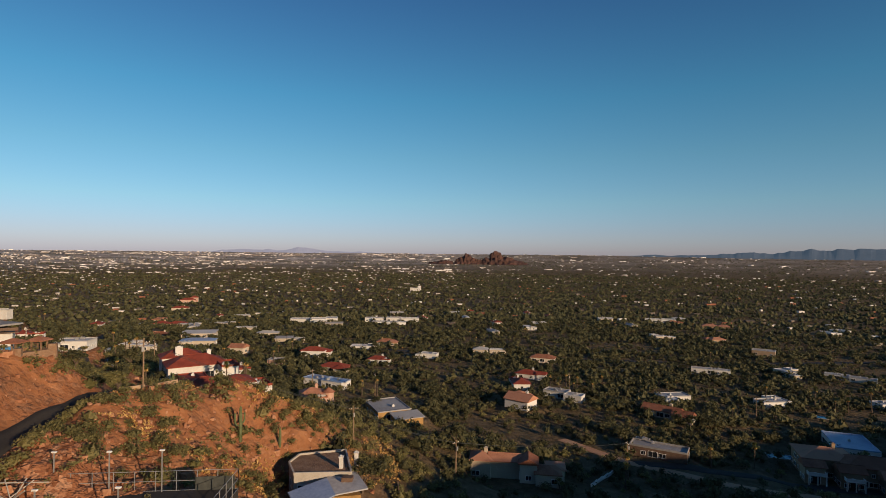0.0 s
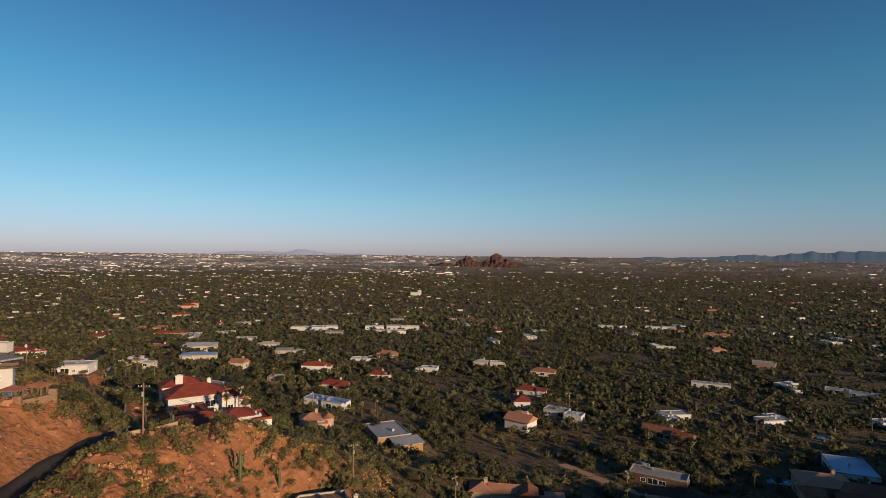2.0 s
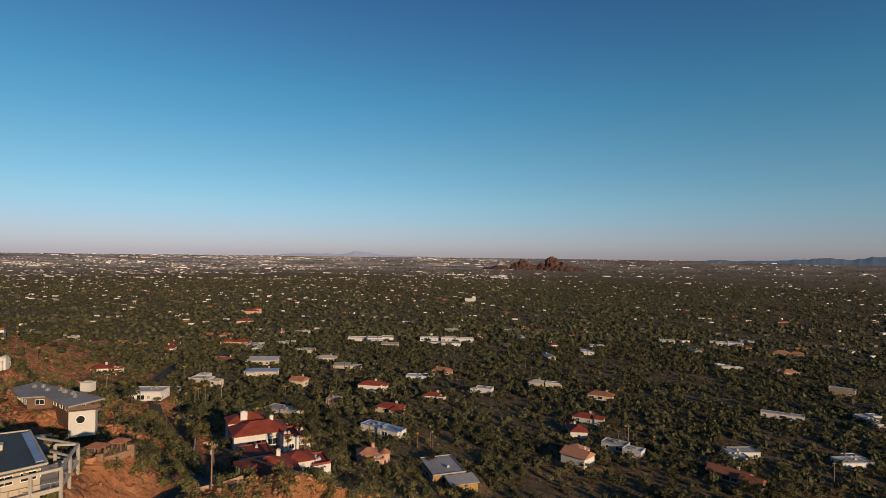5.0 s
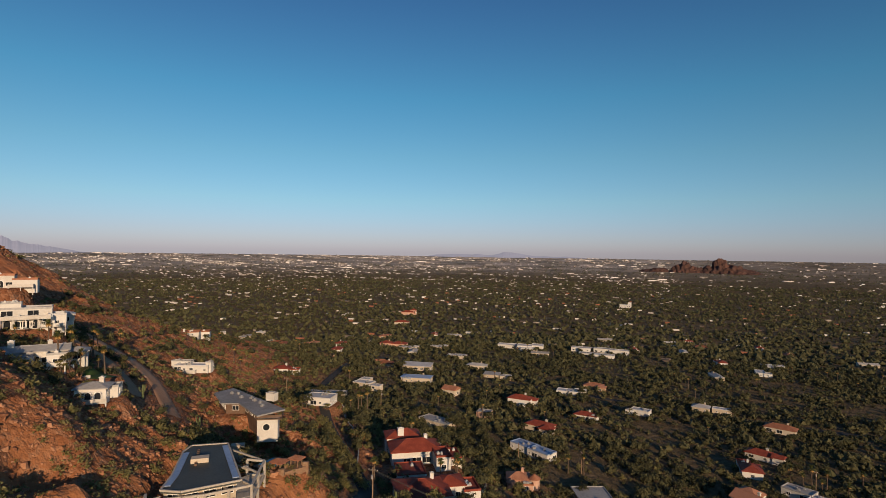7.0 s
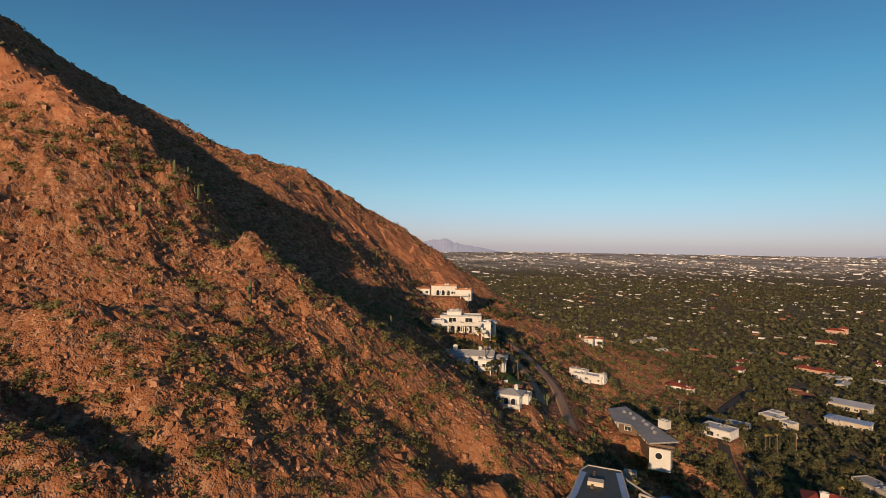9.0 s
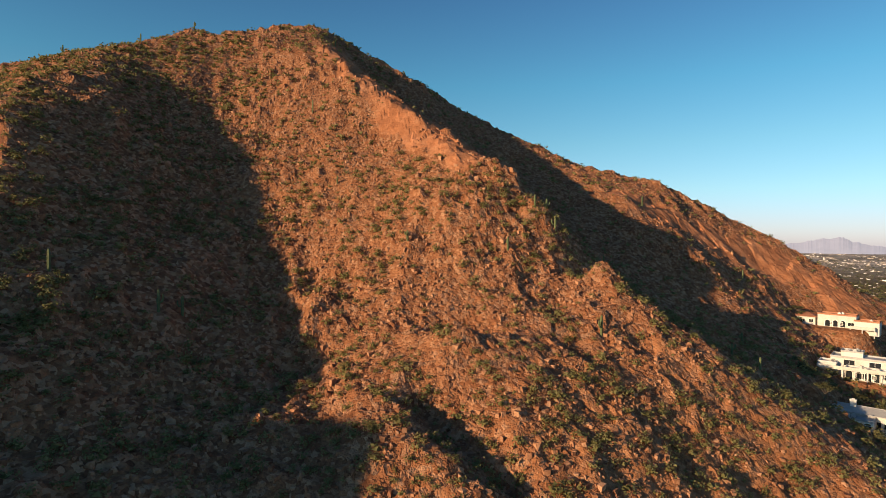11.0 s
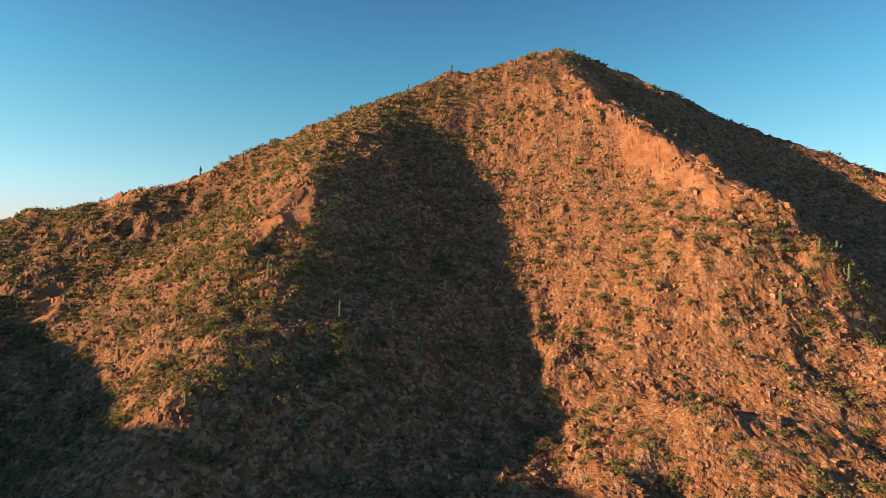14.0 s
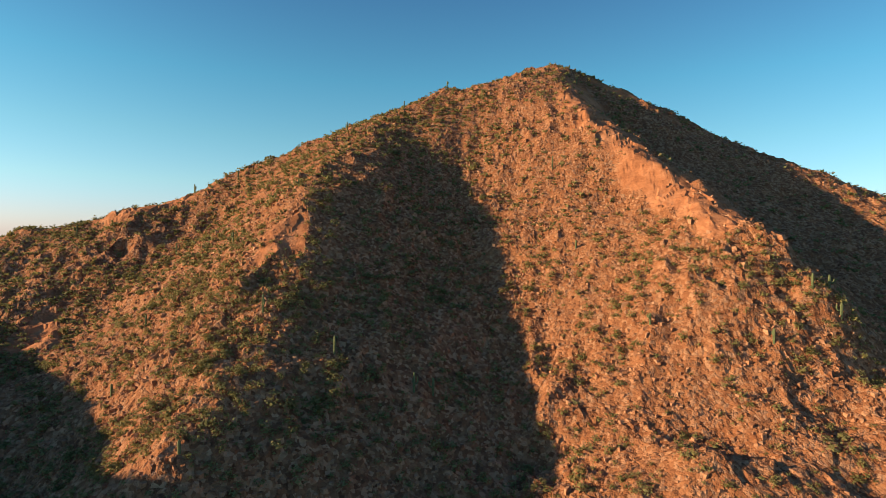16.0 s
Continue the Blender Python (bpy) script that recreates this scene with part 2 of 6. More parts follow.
# a constant emission adds the haze veil; the ridges themselves give no light
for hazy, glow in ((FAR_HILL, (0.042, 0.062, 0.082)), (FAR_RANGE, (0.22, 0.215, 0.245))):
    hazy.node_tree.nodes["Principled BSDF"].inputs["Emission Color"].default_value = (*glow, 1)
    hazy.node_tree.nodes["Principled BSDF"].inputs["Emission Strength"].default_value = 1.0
BUTTE = surface("dark_red_butte", [(0.045, 0.026, 0.024), (0.08, 0.042, 0.034), (0.14, 0.068, 0.05)], 0.02, 0.95, 0.8, 6)
GLASS = surface("dark_window_glass", [(0.015, 0.018, 0.022), (0.025, 0.028, 0.032)], 0.5, 0.08, 0, 5)
STEEL = surface("galvanised_steel", [(0.35, 0.34, 0.33), (0.5, 0.49, 0.47)], 1.0, 0.5, 0.1, 8, metal=0.6)
WOOD = surface("weathered_timber", [(0.16, 0.10, 0.06), (0.24, 0.16, 0.10), (0.32, 0.23, 0.15)], 0.8, 0.9, 0.4, 8)
POOL = surface("pool_water", [(0.02, 0.10, 0.20), (0.03, 0.16, 0.28)], 0.3, 0.05, 0.05, 8)
WHITE_PAINT = surface("white_paint", [(0.68, 0.66, 0.62), (0.78, 0.77, 0.74)], 0.5, 0.6, 0, 8)
# ---------------------------------------------------------------- landform
# Crests, gullies and benches of the mountain and its foothills, as lines of (x, y, height).
CRESTS = {
    "summit_west": [(-322, -120, 262), (-273, -160, 240), (-216, -177, 215), (-190, -213, 195), (-165, -230, 180), (-153, -237, 172), (-136, -250, 165), (-129, -283, 159), (-112, -292, 156), (-90, -335, 144), (-70, -420, 122)],
    "summit_east": [(-322, -120, 262), (-323, -77, 240), (-310, -49, 219), (-322, -25, 207), (-335, 5, 195), (-335, 40, 179), (-308, 80, 164), (-302, 126, 141), (-286, 165, 114)],
    "lit_spur": [(-322, -120, 262), (-262, -90, 228), (-226, -63, 200), (-201, -25, 173), (-178, -6, 156), (-155, 24, 128), (-134, 49, 106), (-118, 63, 92), (-106, 72, 81), (-94, 77, 73), (-80, 76, 60)],
    "shade_spur": [(-216, -177, 215), (-165, -145, 185), (-136, -140, 168), (-116, -134, 153), (-102, -118, 140), (-92, -112, 132), (-82, -109, 126), (-72, -105, 123), (-62, -98, 118.5), (-52, -91, 112), (-42, -82, 105), (-32, -72, 97), (-20, -60, 87), (0, -44, 76), (18, -34, 66)],
    "far_knoll": [(-286, 165, 114), (-275, 216, 80), (-296, 262, 66), (-330, 320, 52), (-370, 380, 34), (-420, 440, 16)],
    # runs out of view; its added knob is shaped to shade the lower slopes
    "unseen_west_spur": [(-112, -292, 156), (-90, -250, 134), (-66, -242, 126), (-30, -228, 129), (0, -224, 132), (26, -212, 134), (40, -202, 141), (46, -197, 150), (57, -187, 151), (63, -182, 143), (69, -176, 131), (90, -150, 114), (112, -126, 94), (130, -110, 78)],
    # unseen ground, added to throw shade over the valley houses on the right
    "hidden_rise": [(70, -20, 62), (110, 0, 68), (160, 20, 64), (220, 50, 54), (300, 100, 47), (380, 180, 30)],
    "gully_rib": [(-106, -28, 107.5), (-98, -24, 104.5), (-90, -18, 102), (-86, -12, 98.5), (-80, -6, 94)],
    "villa_spur": [(-160, 20, 122), (-161, 103, 84), (-180, 161, 69), (-200, 220, 50), (-215, 280, 34)],
    "terrace_bank": [(-100, 62, 72), (-88, 88, 66), (-82, 104, 64), (-80, 112, 62), (-84, 126, 55)],
    "court_hill": [(-58, 82, 53), (-62, 98, 55), (-62, 108, 56), (-58, 116, 55), (-46, 129, 49), (-32, 133, 42), (-18, 148, 32), (-2, 165, 25)],
    "round_house_spur": [(-118, 98, 71), (-118, 122, 61), (-110, 136, 52), (-102, 148, 47)],
}
GULLIES = {
    "side_gully": [(-101, -19, 101.5), (-97, -14, 98.5), (-91, -8, 95), (-87, -1, 92), (-82, 6, 87.5)],
    "big_gully": [(-232, -122, 206), (-198, -114, 175), (-166, -84, 140), (-134, -58, 115), (-117, -50, 105), (-97, -34, 101), (-78, -19, 94), (-45, -5, 66)],
    "shade_valley": [(-286, -70, 214), (-252, -38, 184), (-226, -2, 154), (-206, 30, 130), (-192, 60, 110), (-180, 84, 96)],
    "driveway_cut": [(-143, 104, 78), (-120, 112, 66), (-104, 116, 58), (-98, 90, 64)],
    "street_cut": [(-66, 72, 51), (-70, 92, 53), (-70, 104, 53), (-69, 115, 52), (-73, 132, 48), (-92, 157, 45), (-118, 186, 42), (-144, 216, 40)],
    "west_gully": [(-150, -210, 158), (-95, -217, 129), (-69, -179, 114), (-35, -140, 92)],
}
FACES = {
    "gully_face": [(-297, -89, 232), (-163, 1, 137), (-142, 10, 118), (-121, -60, 112), (-103, 45, 86), (-88, 45, 80), (-92, 62, 77.5), (-231, -121, 205), (-199, -50, 168), (-161, -21, 143), (-143, -2, 124), (-125, -14, 112), (-112, 15, 106), (-91, 24, 90), (-84, 7, 92), (-96, -2, 101), (-116, -13, 116), (-132, -48, 116)],
    "far_face": [(-267, 30, 159), (-294, -14, 189), (-259, 51, 155), (-268, 85, 138), (-276, 123, 121), (-256, 128, 103), (-250, 152, 95)],
    "shade_flank": [(-87, -137, 129), (-57, -110, 111), (-67, -77, 107), (-110, -98, 130), (-112, -96, 130), (-116, -74, 117), (-90, -200, 125), (-81, -207, 122), (-222, -147, 209), (-212, -150, 202)],
    "foot": [(-60, 0, 60), (-40, 40, 48), (-48, 82, 49), (-36, 116, 36), (0, 0, 42), (0, 60, 40), (-20, 110, 32), (20, 100, 28), (13, 159, 19), (11, 170, 22), (-5, 198, 20)],
    "bench": [(-43, 187, 31), (-89, 184, 41), (-70, 170, 42), (-20, 210, 22), (41, 247, 11), (60, 265, 12), (102, 246, 11), (76, 190, 13), (140, 195, 8), (100, 120, 16)],
    "plain_edge": [(-144, 216, 43), (-185, 403, 18), (-81, 351, 15), (-154, 651, 0), (268, 456, 0), (265, 356, 2), (294, 743, -8), (330, 20, 20), (90, -140, 50), (300, 220, 4)],
    "back": [(-400, -250, 215), (-420, -60, 205), (-450, 80, 150), (-400, 180, 95), (-380, 300, 45), (-470, 420, 12), (-190, -290, 146), (-165, -330, 128), (-280, -330, 140), (-200, -420, 100), (60, -300, 50), (200, -250, 25)],
}


def spaced(line, step):
    pts = []
    for a, b in zip(line, line[1:]):
        n = max(1, int(math.dist(a[:2], b[:2]) / step))
        pts += [tuple(p + (q - p) * i / n for p, q in zip(a, b)) for i in range(n)]
    return pts + [line[-1]]


def plain_height(x, y):
    d = np.hypot(x, y)
    slope = np.interp(d, [0, 250, 450, 650, 850, 1400, 1800], [22, 12, 4, 0, -8, -14, -15])
    return slope + 105.6 * np.clip((d - 1800) / 3100, 0, 0.935) ** 2


class Landform:
    """A smooth sheet through the crest and gully lines, sharp along them, that runs out into the plain."""

    def __init__(self):
        pts = [p for group in (CRESTS, GULLIES) for line in group.values() for p in spaced(line, 14)]
        pts += [p for line in FACES.values() for p in line]
        keep = {(round(p[0] / 5), round(p[1] / 5)): p for p in pts}
        pts = list(keep.values())
        for k in range(28):
            a = 2 * math.pi * k / 28
            for r in (720, 900):
                x, y = r * math.cos(a) - 60, r * math.sin(a)
                pts.append((x, y, float(plain_height(np.array(x), np.array(y)))))
        self.pts = np.array(pts, float)
        p = self.pts
        d = np.sqrt((p[:, None, 0] - p[None, :, 0]) ** 2 + (p[:, None, 1] - p[None, :, 1]) ** 2 + 4.0)
        n = len(p)
        m = np.zeros((n + 1, n + 1))
        m[:n, :n] = -d + np.eye(n) * 0.6
        m[:n, n] = m[n, :n] = 1
        w = np.linalg.solve(m, np.append(p[:, 2], 0))
        self.w, self.c = w[:n], w[n]

    def __call__(self, x, y):
        x, y = np.asarray(x, float), np.asarray(y, float)
        shape = x.shape
        x, y = x.ravel(), y.ravel()
        out = plain_height(x, y)
        r = np.hypot(x + 60, y)
        idx = np.nonzero(r < 840)[0]
        for i in range(0, len(idx), 20000):
            k = idx[i:i + 20000]
            z = np.full(len(k), self.c)
            for (px, py, _), w in zip(self.pts, self.w):
                z -= w * np.sqrt((x[k] - px) ** 2 + (y[k] - py) ** 2 + 4.0)
            s = np.clip((840 - r[k]) / 260, 0, 1)
            s = s * s * (3 - 2 * s)
            out[k] = out[k] * (1 - s) + z * s
        return out.reshape(shape)


land = Landform()


# ---------------------------------------------------------------- noise and mesh helpers
def lattice(ix, iy, seed):
    n = (ix * 374761393 + iy * 668265263 + seed * 982451653) & 0x7FFFFFFF
    n = ((n ^ (n >> 13)) * 1274126177) & 0x7FFFFFFF
    return ((n ^ (n >> 16)) & 0xFFFF) / 65535.0


def value_noise(x, y, seed=0):
    ix, iy = np.floor(x).astype(np.int64), np.floor(y).astype(np.int64)
    fx, fy = x - ix, y - iy
    fx, fy = fx * fx * (3 - 2 * fx), fy * fy * (3 - 2 * fy)
    a = lattice(ix, iy, seed) * (1 - fx) + lattice(ix + 1, iy, seed) * fx
    b = lattice(ix, iy + 1, seed) * (1 - fx) + lattice(ix + 1, iy + 1, seed) * fx
    return a * (1 - fy) + b * fy


def ridged(x, y, size, octaves, seed):
    total, amp = 0, 1.0
    for o in range(octaves):
        c, s = math.cos(o * 1.1 + seed), math.sin(o * 1.1 + seed)
        u, v = (c * x - s * y) / size, (s * x + c * y) / size
        total = total + amp * (1 - np.abs(2 * value_noise(u, v, seed + o) - 1) * 1.6)
        amp, size = amp * 0.52, size * 0.5
    return total


def blocks(x, y, size, seed):
    """Broken rock: each cell of a scattered pattern has its own height and its own slant, from -0.5 to 0.5."""
    u, v = x / size, y / size
    ix, iy = np.floor(u).astype(np.int64), np.floor(v).astype(np.int64)
    best, out = np.full(np.shape(x), 9.0), np.zeros(np.shape(x))
    for dx in (-1, 0, 1):
        for dy in (-1, 0, 1):
            cx, cy = ix + dx, iy + dy
            px, py = u - cx - lattice(cx, cy, seed), v - cy - lattice(cx, cy, seed + 1)
            d = px * px + py * py
            top = lattice(cx, cy, seed + 2) - 0.5 + px * (lattice(cx, cy, seed + 3) - 0.5) * 0.9 + py * (lattice(cx, cy, seed + 4) - 0.5) * 0.9
            out = np.where(d < best, top, out)
            best = np.minimum(best, d)
    return out


def from_arrays(name, verts, faces, material, smooth=False):
    """A mesh object from arrays of points and of triangles or quads."""
    verts, faces = np.asarray(verts, np.float32), np.asarray(faces, np.int32)
    me = bpy.data.meshes.new(name)
    k = faces.shape[1]
    me.vertices.add(len(verts))
    me.vertices.foreach_set("co", verts.ravel())
    me.loops.add(faces.size)
    me.loops.foreach_set("vertex_index", faces.ravel())
    me.polygons.add(len(faces))
    me.polygons.foreach_set("loop_start", np.arange(0, faces.size, k, dtype=np.int32))
    me.polygons.foreach_set("use_smooth", np.full(len(faces), smooth))
    me.update(calc_edges=True)
    me.materials.append(material)
    return new(name, me)


# level pads under the houses: x, y, radius, height above the bare land
PADS = []
# streets and drives: name, half width, material, points
ROADS = []


def smooth01(a):
    a = np.clip(a, 0, 1)
    return a * a * (3 - 2 * a)


TABLE_STEP = 5.0
TABLE = land(*np.meshgrid(np.arange(-960, 900, TABLE_STEP), np.arange(-900, 960, TABLE_STEP)))


def rough_land(x, y):
    """The land's height from a coarse table, for choosing what grows where."""
    u = np.clip((x + 960) / TABLE_STEP, 0, TABLE.shape[1] - 1.001)
    v = np.clip((y + 900) / TABLE_STEP, 0, TABLE.shape[0] - 1.001)
    i, j = u.astype(int), v.astype(int)
    fu, fv = u - i, v - j
    return (TABLE[j, i] * (1 - fu) + TABLE[j, i + 1] * fu) * (1 - fv) + (TABLE[j + 1, i] * (1 - fu) + TABLE[j + 1, i + 1] * fu) * fv


def mountain_mask(x, y):
    """1 on the rocky slopes, 0 on the settled plain."""
    h = rough_land(np.asarray(x, float), np.asarray(y, float))
    return smooth01((h - 20 - 10 * value_noise(x / 40, y / 40, 5)) / 22)


def line_distance(x, y, pts):
    best = np.full(np.shape(x), 1e9)
    for (ax, ay), (bx, by) in zip(pts, pts[1:]):
        dx, dy = bx - ax, by - ay
        t = np.clip(((x - ax) * dx + (y - ay) * dy) / (dx * dx + dy * dy), 0, 1)
        best = np.minimum(best, np.hypot(x - ax - t * dx, y - ay - t * dy))
    return best


def calm(x, y):
    """1 where houses and roads have levelled the ground."""
    c = np.zeros(np.shape(x))
    for px, py, r, _ in PADS:
        c = np.maximum(c, smooth01((r * 1.05 - np.hypot(x - px, y - py)) / (r * 0.35)))
    for _, half, _, pts in ROADS:
        c = np.maximum(c, smooth01((half * 2.2 + 2 - line_distance(x, y, pts)) / (half * 1.2 + 1)))
    return c


# bare rock walls: centre line and half width
CLIFFS = [([(-292, -96), (-262, -84), (-238, -70), (-214, -46), (-192, -18)], 13), ([(-268, 52), (-272, 88), (-280, 124), (-272, 150)], 12), ([(-122, -136), (-112, -130)], 6), ([(-84, -214), (-78, -202)], 9),
          ([(-318, -92), (-322, -72), (-310, -49)], 8), ([(-160, -234), (-136, -250), (-128, -270)], 7)]


def cliff_mask(x, y):
    """1 on the bare rock walls, with a frayed edge."""
    c = np.zeros(np.shape(x))
    for pts, half in CLIFFS:
        d = line_distance(x, y, pts) + (value_noise(x / 9, y / 9, 91) - 0.5) * half * 1.3
        c = np.maximum(c, smooth01((half - d) / (half * 0.35)))
    return c


def crest_mask(x, y):
    c = np.zeros(np.shape(x))
    for name in ("summit_west", "summit_east", "shade_spur", "lit_spur"):
        c = np.maximum(c, smooth01((12 - line_distance(x, y, [p[:2] for p in CRESTS[name]])) / 9))
    return c


def relief(x, y):
    near = np.hypot(x + 60, y) < 760
    out = np.zeros(np.shape(x))
    xs, ys = x[near], y[near]
    mask = mountain_mask(xs, ys)
    big = (ridged(xs, ys, 46, 3, 3) - 0.85) * 1.5
    small = (ridged(xs, ys, 9, 2, 9) - 0.8) * 0.9
    rubble = blocks(xs, ys, 2.1, 27) * 0.45 + blocks(xs + 40, ys, 4.6, 57) * 0.8 * smooth01((value_noise(xs / 18, ys / 18, 67) - 0.35) * 3)
    crag = np.clip(value_noise(xs / 26, ys / 26, 21) - 0.55, 0, 1) * ridged(xs, ys, 9, 3, 17) * 5
    bare = cliff_mask(xs, ys)
    wall = (ridged(xs, ys, 17, 3, 45) - 0.8) * 1.2 + blocks(xs, ys, 6.5, 75) * 0.9
    knobs = crest_mask(xs, ys) * np.clip(value_noise(xs / 13, ys / 13, 95) - 0.48, 0, 1) * (2.2 + blocks(xs, ys, 5.0, 85) * 2.6) * 1.1
    out[near] = (0.12 + mask) * ((big + small + crag + rubble) * (1 - 0.75 * bare) + wall * bare + knobs) * (1 - calm(xs, ys))
    return out


def ground(x, y):
    x, y = np.atleast_1d(np.asarray(x, float)), np.atleast_1d(np.asarray(y, float))
    h = land(x, y)
    for px, py, r, z in PADS:
        w = smooth01((r * 1.25 - np.hypot(x - px, y - py)) / (r * 0.5))
        h = h * (1 - w) + z * w
    return h + relief(x, y)


def ground_at(x, y):
    return float(ground(np.array([x]), np.array([y]))[0])


# ---------------------------------------------------------------- plan of the settlement
# Streets and drives: name, half width, material, points.
ROADS += [
    ("road_hillside", 2.2, ASPHALT, [(-65, 68), (-70, 90), (-70, 104), (-69, 115), (-73, 132), (-92, 156), (-118, 186), (-144, 216), (-166, 246), (-200, 300), (-230, 380)]),
    ("road_villa_drive", 2.3, DIRT_ROAD, [(-132, 120), (-146, 129), (-160, 138), (-184, 146), (-214, 150)]),
    ("road_upper_drive", 2.0, DIRT_ROAD, [(-143, 117), (-150, 121), (-172, 130), (-196, 134)]),
    ("road_valley", 2.2, DIRT_ROAD, [(150, 150), (96, 168), (62, 186), (46, 208)]),
    ("road_lower_lane", 2.4, ASPHALT, [(170, 172), (110, 180), (66, 186)]),
    ("road_cross_street", 3.5, ASPHALT, [(-300, 470), (-160, 440), (20, 420), (200, 420), (420, 440)]),
]

